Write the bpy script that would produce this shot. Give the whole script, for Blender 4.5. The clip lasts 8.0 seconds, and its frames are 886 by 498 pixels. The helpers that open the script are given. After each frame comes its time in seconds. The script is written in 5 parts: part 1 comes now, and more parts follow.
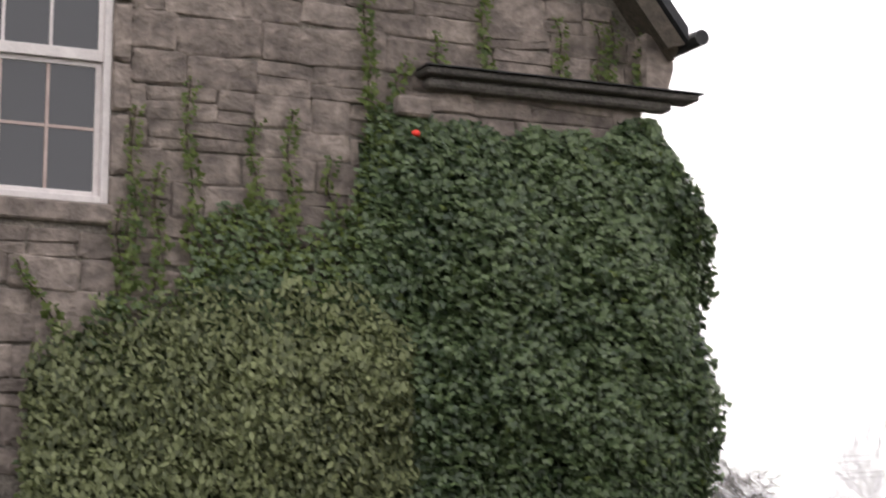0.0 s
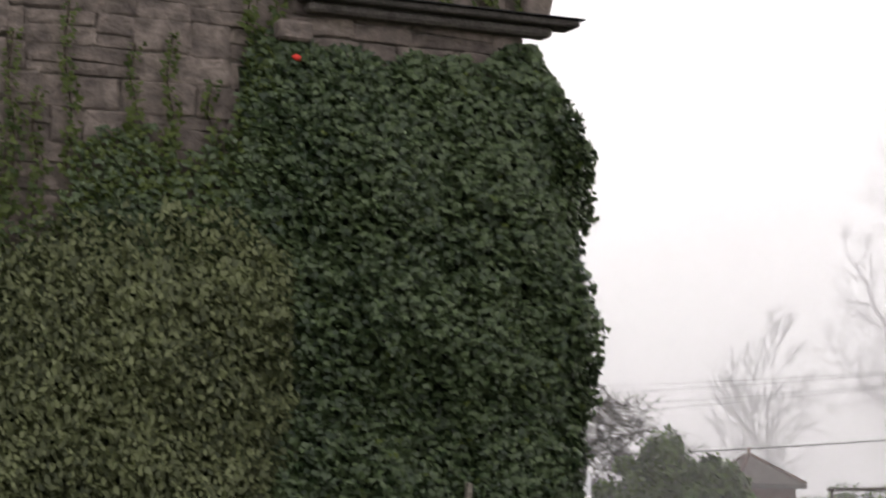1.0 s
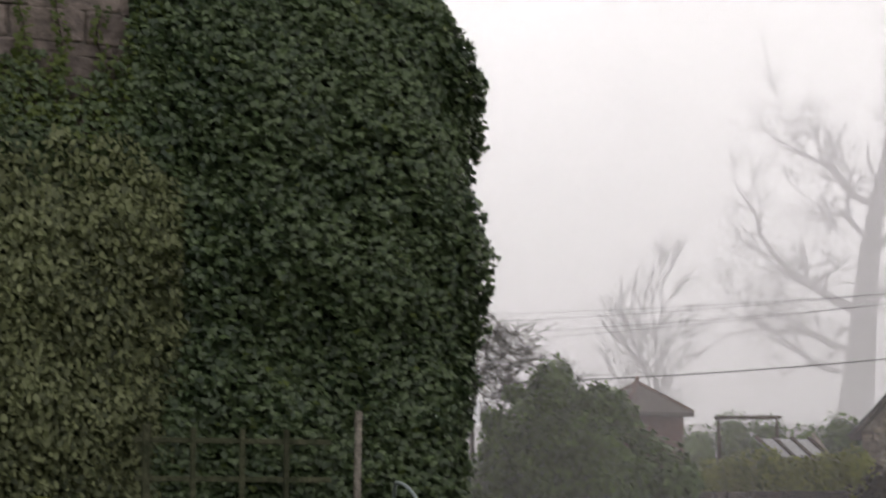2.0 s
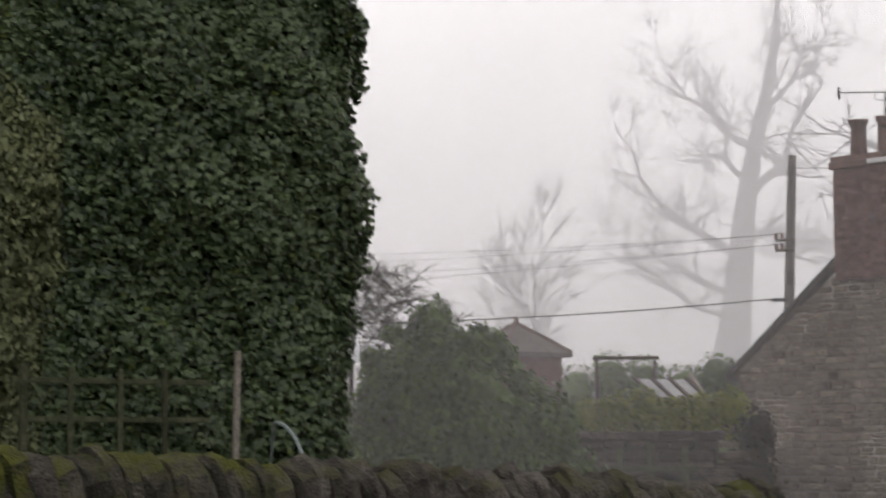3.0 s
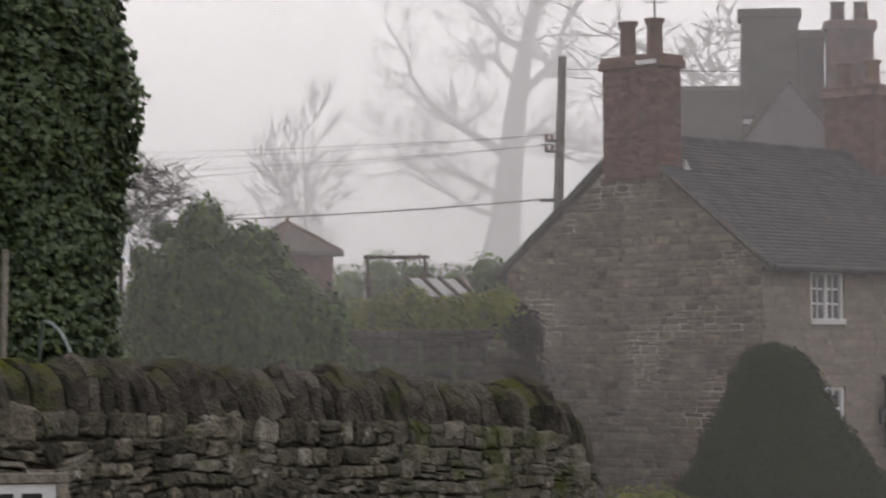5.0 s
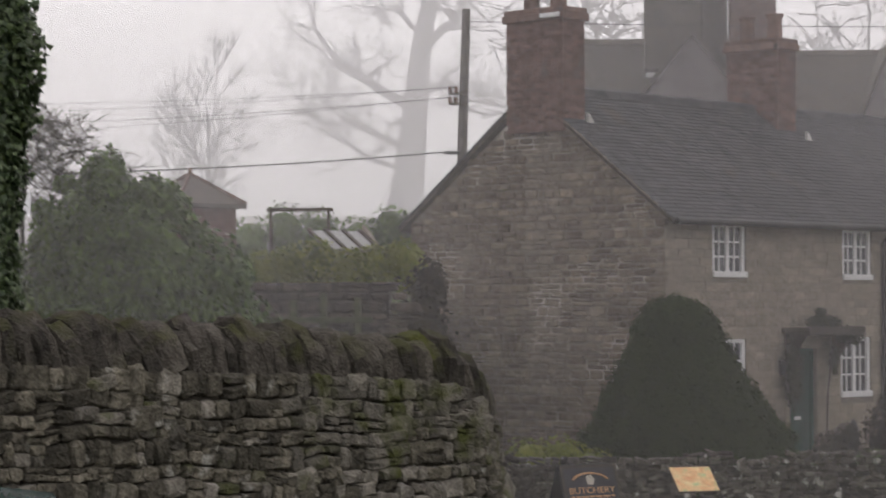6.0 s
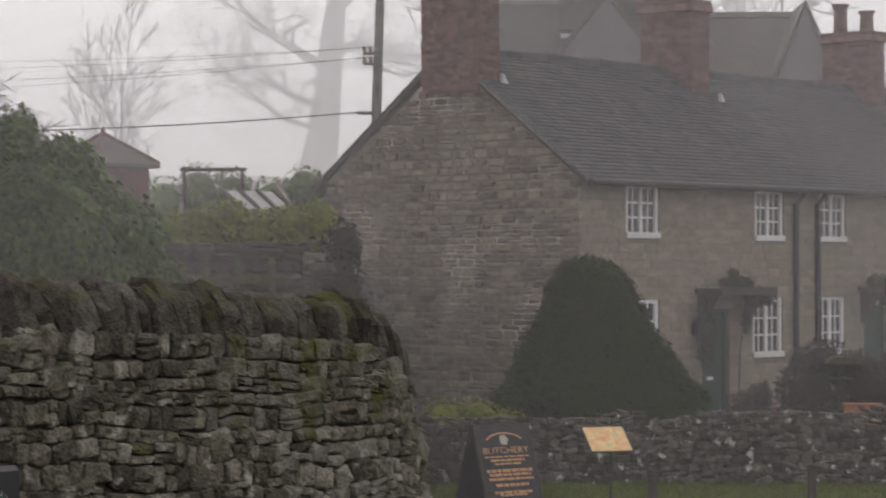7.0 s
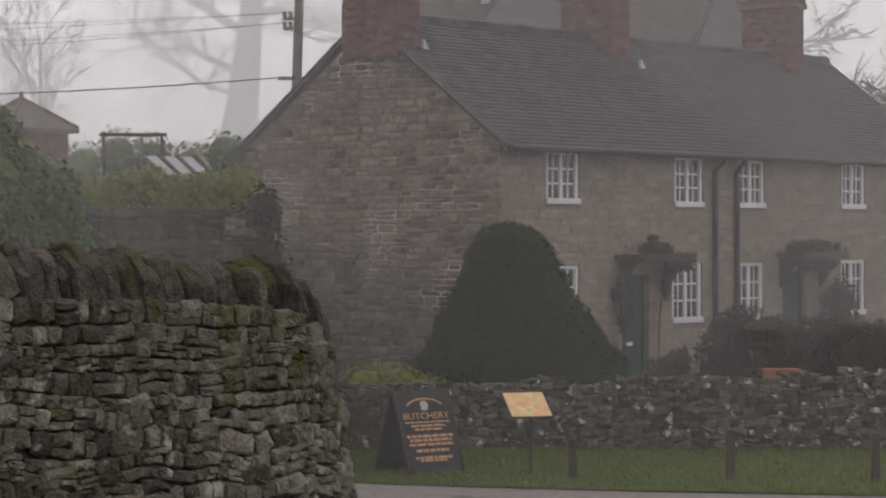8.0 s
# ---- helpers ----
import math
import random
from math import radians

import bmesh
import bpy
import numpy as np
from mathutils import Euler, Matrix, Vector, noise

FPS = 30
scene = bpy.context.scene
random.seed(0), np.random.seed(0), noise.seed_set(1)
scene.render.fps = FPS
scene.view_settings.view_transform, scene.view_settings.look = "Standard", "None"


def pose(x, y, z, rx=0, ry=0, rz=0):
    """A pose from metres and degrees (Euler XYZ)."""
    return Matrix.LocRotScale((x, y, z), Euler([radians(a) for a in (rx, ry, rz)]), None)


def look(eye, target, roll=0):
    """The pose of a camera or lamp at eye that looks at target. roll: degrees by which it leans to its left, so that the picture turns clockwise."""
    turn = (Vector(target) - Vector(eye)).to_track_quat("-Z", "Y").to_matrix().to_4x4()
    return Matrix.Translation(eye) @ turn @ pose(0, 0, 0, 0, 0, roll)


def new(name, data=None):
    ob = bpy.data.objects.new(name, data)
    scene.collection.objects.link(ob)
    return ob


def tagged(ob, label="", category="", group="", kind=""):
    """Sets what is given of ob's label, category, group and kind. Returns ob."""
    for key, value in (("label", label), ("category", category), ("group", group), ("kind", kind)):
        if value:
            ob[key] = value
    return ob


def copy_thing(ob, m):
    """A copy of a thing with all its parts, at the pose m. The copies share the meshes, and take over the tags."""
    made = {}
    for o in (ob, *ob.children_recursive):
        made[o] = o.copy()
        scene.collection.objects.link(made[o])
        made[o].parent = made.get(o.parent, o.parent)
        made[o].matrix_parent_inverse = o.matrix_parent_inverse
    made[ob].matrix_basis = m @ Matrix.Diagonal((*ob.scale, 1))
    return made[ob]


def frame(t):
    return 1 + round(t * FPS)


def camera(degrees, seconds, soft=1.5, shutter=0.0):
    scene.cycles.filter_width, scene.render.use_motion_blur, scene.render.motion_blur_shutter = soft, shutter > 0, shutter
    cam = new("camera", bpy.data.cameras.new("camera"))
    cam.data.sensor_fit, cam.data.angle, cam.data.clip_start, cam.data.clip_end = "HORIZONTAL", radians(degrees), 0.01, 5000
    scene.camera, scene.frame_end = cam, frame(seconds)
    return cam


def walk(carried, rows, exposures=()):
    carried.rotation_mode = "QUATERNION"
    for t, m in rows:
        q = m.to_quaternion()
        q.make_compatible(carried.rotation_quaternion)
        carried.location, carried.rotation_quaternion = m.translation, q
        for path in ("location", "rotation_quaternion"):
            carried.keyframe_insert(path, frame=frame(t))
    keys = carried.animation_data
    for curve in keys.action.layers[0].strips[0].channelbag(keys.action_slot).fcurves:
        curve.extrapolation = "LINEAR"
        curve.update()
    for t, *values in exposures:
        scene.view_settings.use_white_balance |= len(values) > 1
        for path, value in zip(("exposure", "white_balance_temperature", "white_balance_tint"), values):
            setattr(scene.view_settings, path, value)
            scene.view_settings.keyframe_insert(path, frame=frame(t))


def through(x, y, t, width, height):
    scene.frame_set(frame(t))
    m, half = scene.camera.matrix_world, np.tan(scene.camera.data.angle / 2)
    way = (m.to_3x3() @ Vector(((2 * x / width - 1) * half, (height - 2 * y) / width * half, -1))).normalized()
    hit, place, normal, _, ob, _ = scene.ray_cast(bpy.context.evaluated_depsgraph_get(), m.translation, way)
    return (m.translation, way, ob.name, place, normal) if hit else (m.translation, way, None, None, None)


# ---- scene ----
# ---------------------------------------------------------------- camera
EYE = Vector((0.0, 0.0, 3.2))


def eye_pose(yaw, pitch, roll):
    """Yaw to the left, pitch upwards, roll to the left, in degrees."""
    return Matrix.Translation(EYE) @ pose(0, 0, 0, 0, 0, yaw) @ pose(0, 0, 0, 90 + pitch, 0, 0) @ pose(0, 0, 0, 0, 0, roll)


cam = camera(20.0, 8.0, soft=1.8, shutter=0.6)
PATH = [
    (0.0, 19.217, 9.431, 0.355),
    (0.5, 17.923, 8.632, 0.215),
    (1.0, 16.457, 7.734, 0.087),
    (1.5, 15.210, 6.901, 0.059),
    (2.8, 11.748, 4.976, -0.063),
    (3.0, 11.188, 4.745, -0.062),
    (3.5, 9.836, 4.201, -0.067),
    (4.0, 8.477, 3.594, -0.050),
    (4.5, 7.264, 3.050, -0.081),
    (5.0, 5.968, 2.439, -0.126),
    (6.3, 3.187, 1.075, -0.086),
    (6.5, 2.803, 0.899, -0.068),
    (7.0, 1.814, 0.446, -0.042),
    (7.5, 0.772, 0.058, -0.025),
    (8.0, -0.000, -0.335, 0.000),
]
EXPOSURES = [(0.0, 0.52), (0.5, 0.20), (1.0, -0.20), (1.7, -0.42), (3.0, -0.47), (5.0, -0.46), (6.5, -0.38), (7.0, -0.38), (7.5, -0.26), (8.0, -0.48)]
walk(cam, [(t, eye_pose(y, p, r)) for t, y, p, r in PATH], EXPOSURES)

# ---------------------------------------------------------------- sky and sun: thick bright overcast, lit from behind the houses
SUN_AZ, SUN_EL = -11.0, 19.0
world = bpy.data.worlds.new("overcast_sky")
scene.world = world
world.use_nodes = True
wn, wl = world.node_tree.nodes, world.node_tree.links
sky = wn.new("ShaderNodeTexSky")
sky.sky_type = "NISHITA"
sky.sun_disc = False
sky.sun_elevation, sky.sun_rotation = radians(SUN_EL), radians(SUN_AZ)
sky.air_density, sky.dust_density, sky.ozone_density = 1.0, 8.0, 0.5
grey = wn.new("ShaderNodeHueSaturation")
grey.inputs["Saturation"].default_value = 0.12
wl.new(sky.outputs[0], grey.inputs["Color"])
cloud = wn.new("ShaderNodeMixRGB")
cloud.inputs[0].default_value = 0.8
cloud.inputs[2].default_value = (14.0, 13.5, 14.0, 1)
wl.new(grey.outputs[0], cloud.inputs[1])
wl.new(cloud.outputs[0], wn["Background"].inputs[0])
wn["Background"].inputs[1].default_value = 0.10
sun = new("sun", bpy.data.lights.new("sun", "SUN"))
sun.data.energy, sun.data.angle, sun.data.color = 1.9, radians(35), (1.0, 0.97, 0.96)
sun.matrix_world = look((math.sin(radians(SUN_AZ)) * 60, math.cos(radians(SUN_AZ)) * 60, 60 * math.tan(radians(SUN_EL))), (0, 0, 0))

# ---------------------------------------------------------------- helpers


def box(x0, x1, y0, y1, z0, z1, bevel=0.0, bm=None):
    """A box between corners, its edges rounded off, added to bm."""
    bm = bm or bmesh.new()
    made = bmesh.ops.create_cube(bm, size=1.0)["verts"]
    for v in made:
        v.co = Vector((x0 + (v.co.x + 0.5) * (x1 - x0), y0 + (v.co.y + 0.5) * (y1 - y0), z0 + (v.co.z + 0.5) * (z1 - z0)))
    if bevel:
        edges = list({e for v in made for e in v.link_edges})
        bmesh.ops.bevel(bm, geom=edges, offset=bevel, segments=1, affect="EDGES")
    return bm


def tube(points, radii, sides=8, bm=None, cap=True):
    """A round bar along points."""
    bm = bm or bmesh.new()
    rings = []
    for i, p in enumerate(points):
        p = Vector(p)
        a, b = Vector(points[max(i - 1, 0)]), Vector(points[min(i + 1, len(points) - 1)])
        way = (b - a).normalized()
        side = way.cross(Vector((0, 0, 1)) if abs(way.z) < 0.9 else Vector((1, 0, 0))).normalized()
        up = side.cross(way)
        r = radii[i] if isinstance(radii, (list, tuple)) else radii
        rings.append([bm.verts.new(p + (side * math.cos(k * math.tau / sides) + up * math.sin(k * math.tau / sides)) * r) for k in range(sides)])
    for q, w in zip(rings, rings[1:]):
        for k in range(sides):
            bm.faces.new((q[k], q[(k + 1) % sides], w[(k + 1) % sides], w[k]))
    if cap:
        bm.faces.new(rings[0][::-1])
        bm.faces.new(rings[-1])
    return bm


def prism(outline, y0, y1, bm=None):
    """An (x, z) outline drawn out along y."""
    bm = bm or bmesh.new()
    a = [bm.verts.new((x, y0, z)) for x, z in outline]
    b = [bm.verts.new((x, y1, z)) for x, z in outline]
    bm.faces.new(a)
    bm.faces.new(b[::-1])
    n = len(a)
    for i in range(n):
        bm.faces.new((a[i], b[i], b[(i + 1) % n], a[(i + 1) % n]))
    bmesh.ops.recalc_face_normals(bm, faces=bm.faces)
    return bm


def mesh_of(name, bm, material, smooth=False):
    data = bpy.data.meshes.new(name)
    bm.to_mesh(data)
    bm.free()
    data.materials.append(material)
    if smooth:
        data.polygons.foreach_set("use_smooth", [True] * len(data.polygons))
    return data


def part(name, bm, material, parent, label="", smooth=False):
    ob = new(name, mesh_of(name, bm, material, smooth) if isinstance(bm, bmesh.types.BMesh) else bm)
    ob.parent = parent
    return tagged(ob, label)


def thing(name, label, category, place=None, group="", kind=""):
    ob = new(name)
    ob.empty_display_size = 0.2
    ob.matrix_world = place or Matrix()
    return tagged(ob, label, category, group, kind)


def soup(name, verts, faces, material, smooth=False):
    data = bpy.data.meshes.new(name)
    data.from_pydata([tuple(v) for v in verts], [], faces)
    data.materials.append(material)
    if smooth:
        data.polygons.foreach_set("use_smooth", [True] * len(data.polygons))
    return data


# ---------------------------------------------------------------- materials


def surface(name, dark, light, scale=6.0, rough=0.85, bump=0.4, stain=None, stain_at=0.62, stain_scale=1.2, vary=0.25, fine=45.0, spec=0.3, metal=0.0, up=0.0, soft_edge=0.1, grain=0.32, bed=1.0):
    """Grain between two colours, larger stains of a third, a shift from piece to piece, and relief. up: how far the stain keeps to faces that look up."""
    m = bpy.data.materials.new(name)
    m.use_nodes = True
    n, l = m.node_tree.nodes, m.node_tree.links
    b = n["Principled BSDF"]
    b.inputs["Roughness"].default_value, b.inputs["Specular IOR Level"].default_value, b.inputs["Metallic"].default_value = rough, spec, metal
    where = n.new("ShaderNodeTexCoord")
    info, geo = n.new("ShaderNodeObjectInfo"), n.new("ShaderNodeNewGeometry")
    # every piece takes its own cut of the grain
    shift = n.new("ShaderNodeVectorMath")
    shift.operation = "MULTIPLY_ADD"
    both = n.new("ShaderNodeMath")
    l.new(info.outputs["Random"], both.inputs[0])
    l.new(geo.outputs["Random Per Island"], both.inputs[1])
    comb = n.new("ShaderNodeCombineXYZ")
    for k in range(3):
        l.new(both.outputs[0], comb.inputs[k])
    l.new(comb.outputs[0], shift.inputs[0])
    shift.inputs[1].default_value = (7, 5, 3)
    l.new(geo.outputs["Position"], shift.inputs[2])
    big, small = n.new("ShaderNodeTexNoise"), n.new("ShaderNodeTexNoise")
    big.inputs["Scale"].default_value, big.inputs["Detail"].default_value = scale, 10
    big.inputs["Roughness"].default_value = 0.62
    small.inputs["Scale"].default_value, small.inputs["Detail"].default_value = fine, 6
    beds = n.new("ShaderNodeVectorMath")
    beds.operation = "MULTIPLY"
    beds.inputs[1].default_value = (1, 1, bed)
    l.new(shift.outputs[0], beds.inputs[0])
    l.new(beds.outputs[0], big.inputs["Vector"])
    l.new(geo.outputs["Position"], small.inputs["Vector"])
    ramp = n.new("ShaderNodeMapRange")
    ramp.inputs["From Min"].default_value, ramp.inputs["From Max"].default_value = 0.3, 0.7
    l.new(big.outputs["Fac"], ramp.inputs["Value"])
    mix = n.new("ShaderNodeMixRGB")
    mix.inputs[1].default_value, mix.inputs[2].default_value = (*dark, 1), (*light, 1)
    l.new(ramp.outputs[0], mix.inputs[0])
    tone = n.new("ShaderNodeHueSaturation")
    fract = n.new("ShaderNodeMath")
    fract.operation = "FRACT"
    l.new(both.outputs[0], fract.inputs[0])
    level = n.new("ShaderNodeMapRange")
    level.inputs["To Min"].default_value, level.inputs["To Max"].default_value = 1 - vary, 1 + vary
    l.new(fract.outputs[0], level.inputs["Value"])
    speck = n.new("ShaderNodeMapRange")
    speck.inputs["From Min"].default_value, speck.inputs["From Max"].default_value = 0.3, 0.7
    speck.inputs["To Min"].default_value, speck.inputs["To Max"].default_value = 1 - grain, 1 + grain
    l.new(small.outputs["Fac"], speck.inputs["Value"])
    value = n.new("ShaderNodeMath")
    value.operation = "MULTIPLY"
    l.new(level.outputs[0], value.inputs[0])
    l.new(speck.outputs[0], value.inputs[1])
    l.new(mix.outputs[0], tone.inputs["Color"])
    l.new(value.outputs[0], tone.inputs["Value"])
    colour = tone.outputs[0]
    if stain:
        blot = n.new("ShaderNodeTexNoise")
        blot.inputs["Scale"].default_value, blot.inputs["Detail"].default_value = stain_scale, 7
        l.new(geo.outputs["Position"], blot.inputs["Vector"])
        edge = n.new("ShaderNodeMapRange")
        edge.inputs["From Min"].default_value, edge.inputs["From Max"].default_value = stain_at, stain_at + soft_edge
        source = blot.outputs["Fac"]
        if up:
            split, add = n.new("ShaderNodeSeparateXYZ"), n.new("ShaderNodeMath")
            add.operation = "MULTIPLY_ADD"
            l.new(geo.outputs["Normal"], split.inputs[0])
            l.new(split.outputs["Z"], add.inputs[0])
            add.inputs[1].default_value = up
            l.new(source, add.inputs[2])
            source = add.outputs[0]
        l.new(source, edge.inputs["Value"])
        over = n.new("ShaderNodeMixRGB")
        over.inputs[2].default_value = (*stain, 1)
        l.new(edge.outputs[0], over.inputs[0])
        l.new(colour, over.inputs[1])
        colour = over.outputs[0]
    l.new(colour, b.inputs["Base Color"])
    if bump:
        add = n.new("ShaderNodeMath")
        l.new(big.outputs["Fac"], add.inputs[0])
        l.new(small.outputs["Fac"], add.inputs[1])
        relief = n.new("ShaderNodeBump")
        relief.inputs["Strength"].default_value, relief.inputs["Distance"].default_value = bump, 0.03
        l.new(add.outputs[0], relief.inputs["Height"])
        l.new(relief.outputs[0], b.inputs["Normal"])
    return m


def leafage(name, dark, light, rough=0.45, through=0.25, spec=0.4):
    """Leaves: a colour of its own for each, glossy above, some light coming through."""
    m = bpy.data.materials.new(name)
    m.use_nodes = True
    n, l = m.node_tree.nodes, m.node_tree.links
    b, out = n["Principled BSDF"], n["Material Output"]
    b.inputs["Roughness"].default_value, b.inputs["Specular IOR Level"].default_value = rough, spec
    geo = n.new("ShaderNodeNewGeometry")
    patch = n.new("ShaderNodeTexNoise")
    patch.inputs["Scale"].default_value = 1.6
    l.new(geo.outputs["Position"], patch.inputs["Vector"])
    add = n.new("ShaderNodeMath")
    add.operation = "MULTIPLY_ADD"
    l.new(geo.outputs["Random Per Island"], add.inputs[0])
    add.inputs[1].default_value = 0.9
    l.new(patch.outputs["Fac"], add.inputs[2])
    rng = n.new("ShaderNodeMapRange")
    rng.inputs["From Min"].default_value, rng.inputs["From Max"].default_value = 0.35, 1.25
    l.new(add.outputs[0], rng.inputs["Value"])
    mix = n.new("ShaderNodeMixRGB")
    mix.inputs[1].default_value, mix.inputs[2].default_value = (*dark, 1), (*light, 1)
    l.new(rng.outputs[0], mix.inputs[0])
    l.new(mix.outputs[0], b.inputs["Base Color"])
    tr, ms = n.new("ShaderNodeBsdfTranslucent"), n.new("ShaderNodeMixShader")
    l.new(mix.outputs[0], tr.inputs["Color"])
    ms.inputs[0].default_value = through
    l.new(b.outputs[0], ms.inputs[1])
    l.new(tr.outputs[0], ms.inputs[2])
    l.new(ms.outputs[0], out.inputs["Surface"])
    return m


HOUSE_STONE = surface("house_stone", (0.125, 0.104, 0.094), (0.335, 0.276, 0.238), 5.0, 0.9, 1.0, (0.115, 0.096, 0.086), 0.55, 2.6, 0.2, 14, soft_edge=0.25, bed=1.7, grain=0.24)
PATCH_STONE = surface("smeared_patched_stone", (0.18, 0.15, 0.118), (0.29, 0.245, 0.19), 2.5, 0.95, 0.5, (0.18, 0.15, 0.12), 0.58, 1.4, 0.12, 20, soft_edge=0.2)
BRICK_MORTAR = surface("sooty_mortar", (0.10, 0.075, 0.065), (0.18, 0.14, 0.12), 9, 0.95, 0.5, vary=0.0)
MOSSY_STONE = surface("mossy_drystone", (0.075, 0.07, 0.058), (0.25, 0.23, 0.19), 7, 0.92, 0.8, (0.085, 0.095, 0.026), 0.48, 5.0, 0.4, 60, soft_edge=0.22)
COTTAGE_MORTAR = surface("patchy_lime_mortar", (0.15, 0.125, 0.10), (0.25, 0.215, 0.175), 9, 0.95, 0.5, (0.52, 0.47, 0.41), 0.51, 0.75, 0.0, soft_edge=0.14)
MORTAR = surface("mortar", (0.13, 0.115, 0.10), (0.28, 0.245, 0.21), 6, 0.95, 0.8, vary=0.0)
COTTAGE_STONE = surface("cottage_stone", (0.105, 0.084, 0.064), (0.29, 0.236, 0.176), 2.2, 0.9, 0.6, (0.32, 0.275, 0.225), 0.62, 0.8, 0.28, 25, soft_edge=0.25)
FRONT_MORTAR = surface("weathered_front_mortar", (0.165, 0.14, 0.112), (0.25, 0.215, 0.175), 6, 0.95, 0.4, vary=0.0)
GARDEN_STONE = surface("lichened_garden_stone", (0.05, 0.046, 0.038), (0.19, 0.175, 0.145), 8, 0.92, 0.7, (0.60, 0.58, 0.53), 0.60, 5.5, 0.5, 50, soft_edge=0.07)
PALE_DRYSTONE = surface("pale_lit_lichen_stone", (0.115, 0.105, 0.086), (0.345, 0.318, 0.268), 7, 0.92, 0.7, (0.52, 0.50, 0.45), 0.58, 5.0, 0.35, 60, soft_edge=0.2)
ASHLAR = surface("pale_dressed_stone", (0.225, 0.19, 0.15), (0.315, 0.268, 0.212), 2.5, 0.9, 0.3, (0.22, 0.18, 0.145), 0.56, 0.7, 0.11, 25, soft_edge=0.4, bed=2.5)
DRYSTONE = surface("drystone", (0.055, 0.050, 0.038), (0.222, 0.202, 0.156), 9, 0.92, 1.0, (0.44, 0.43, 0.38), 0.61, 6.0, 0.55, 45)
COPING = surface("mossy_coping", (0.036, 0.032, 0.027), (0.145, 0.13, 0.108), 8, 0.95, 1.0, (0.075, 0.080, 0.022), 0.56, 3.2, 0.4, 60, up=0.14, soft_edge=0.26)
MOSS_COPING = surface("thickly_mossed_coping", (0.036, 0.033, 0.025), (0.125, 0.115, 0.09), 8, 0.95, 1.0, (0.095, 0.105, 0.014), 0.46, 3.4, 0.35, 60, up=0.16, soft_edge=0.26)
DARK_GAP = surface("core_and_room_shade", (0.045, 0.04, 0.032), (0.10, 0.088, 0.07), 12, 1.0, 0.3, vary=0.0)
SLATE = surface("blue_grey_tile", (0.036, 0.038, 0.044), (0.078, 0.076, 0.078), 2, 0.75, 0.15, (0.11, 0.085, 0.06), 0.62, 0.7, 0.22, 12, grain=0.15, soft_edge=0.2)
BRICK = surface("red_brick", (0.10, 0.058, 0.050), (0.205, 0.115, 0.092), 7, 0.9, 0.4, (0.12, 0.09, 0.08), 0.62, 1.5, 0.25)
CLAY = surface("sooty_clay", (0.10, 0.06, 0.05), (0.22, 0.13, 0.10), 6, 0.85, 0.3, (0.05, 0.04, 0.04), 0.6, 3)
LEAD = surface("pale_lead", (0.40, 0.385, 0.37), (0.55, 0.53, 0.51), 8, 0.6, 0.2, vary=0.05)
PAINT = surface("white_paint", (0.70, 0.69, 0.68), (0.82, 0.81, 0.80), 8, 0.5, 0.1, vary=0.03, grain=0.04)
SASH_PAINT = surface("pinkish_white_paint", (0.62, 0.56, 0.55), (0.80, 0.74, 0.72), 8, 0.55, 0.15, (0.55, 0.50, 0.48), 0.66, 4, 0.03, grain=0.06)
BAR_PAINT = surface("worn_glazing_bar", (0.40, 0.30, 0.27), (0.58, 0.46, 0.42), 8, 0.6, 0.1, vary=0.03, grain=0.06)
DARK_WOOD = surface("dark_wood", (0.045, 0.038, 0.03), (0.11, 0.09, 0.07), 9, 0.8, 0.4)
GREY_WOOD = surface("weathered_wood", (0.16, 0.14, 0.11), (0.34, 0.31, 0.26), 12, 0.9, 0.4)
IRON = surface("black_iron", (0.02, 0.02, 0.022), (0.05, 0.048, 0.048), 9, 0.5, 0.15)
GREEN_DOOR = surface("dark_green_paint", (0.012, 0.055, 0.036), (0.03, 0.095, 0.065), 6, 0.5, 0.1)
GRASS = surface("mown_grass", (0.062, 0.088, 0.013), (0.135, 0.165, 0.028), 14, 0.95, 0.8, (0.14, 0.13, 0.06), 0.62, 1.5)
ASPHALT = surface("pale_worn_road", (0.21, 0.185, 0.17), (0.31, 0.28, 0.255), 9, 0.9, 0.4, (0.11, 0.10, 0.095), 0.6, 0.8)
EARTH = surface("garden_earth", (0.05, 0.055, 0.03), (0.12, 0.11, 0.06), 4, 1.0, 0.6, (0.07, 0.10, 0.03), 0.5, 0.6)
IVY = leafage("ivy_leaf", (0.022, 0.044, 0.018), (0.118, 0.163, 0.071), 0.38, 0.15, 0.45)
YOUNG_IVY = leafage("young_ivy_leaf", (0.045, 0.075, 0.016), (0.135, 0.175, 0.042), 0.5, 0.3)
OLIVE = leafage("olive_shrub_leaf", (0.036, 0.048, 0.018), (0.25, 0.275, 0.13), 0.5, 0.25)
HOLLY = leafage("holly_leaf", (0.032, 0.060, 0.012), (0.130, 0.195, 0.050), 0.4, 0.2)
YEW = leafage("yew_needle", (0.017, 0.030, 0.010), (0.046, 0.066, 0.022), 0.7, 0.15)
LIME_LEAF = leafage("lime_hedge_leaf", (0.085, 0.112, 0.02), (0.235, 0.25, 0.05), 0.6, 0.3)
DULL_LEAF = leafage("dull_border_leaf", (0.016, 0.014, 0.010), (0.055, 0.046, 0.026), 0.7, 0.3)
STEM = surface("ivy_stem", (0.035, 0.03, 0.02), (0.10, 0.08, 0.05), 9, 0.9, 0.4)
BARK = surface("bark", (0.05, 0.045, 0.038), (0.13, 0.115, 0.10), 6, 0.95, 0.5)
# near-black fill for the shade between leaves and needles
LEAF_SHADOW = surface("leaf_shadow_stems", (0.012, 0.018, 0.008), (0.032, 0.042, 0.018), 9, 1.0, 0.6)


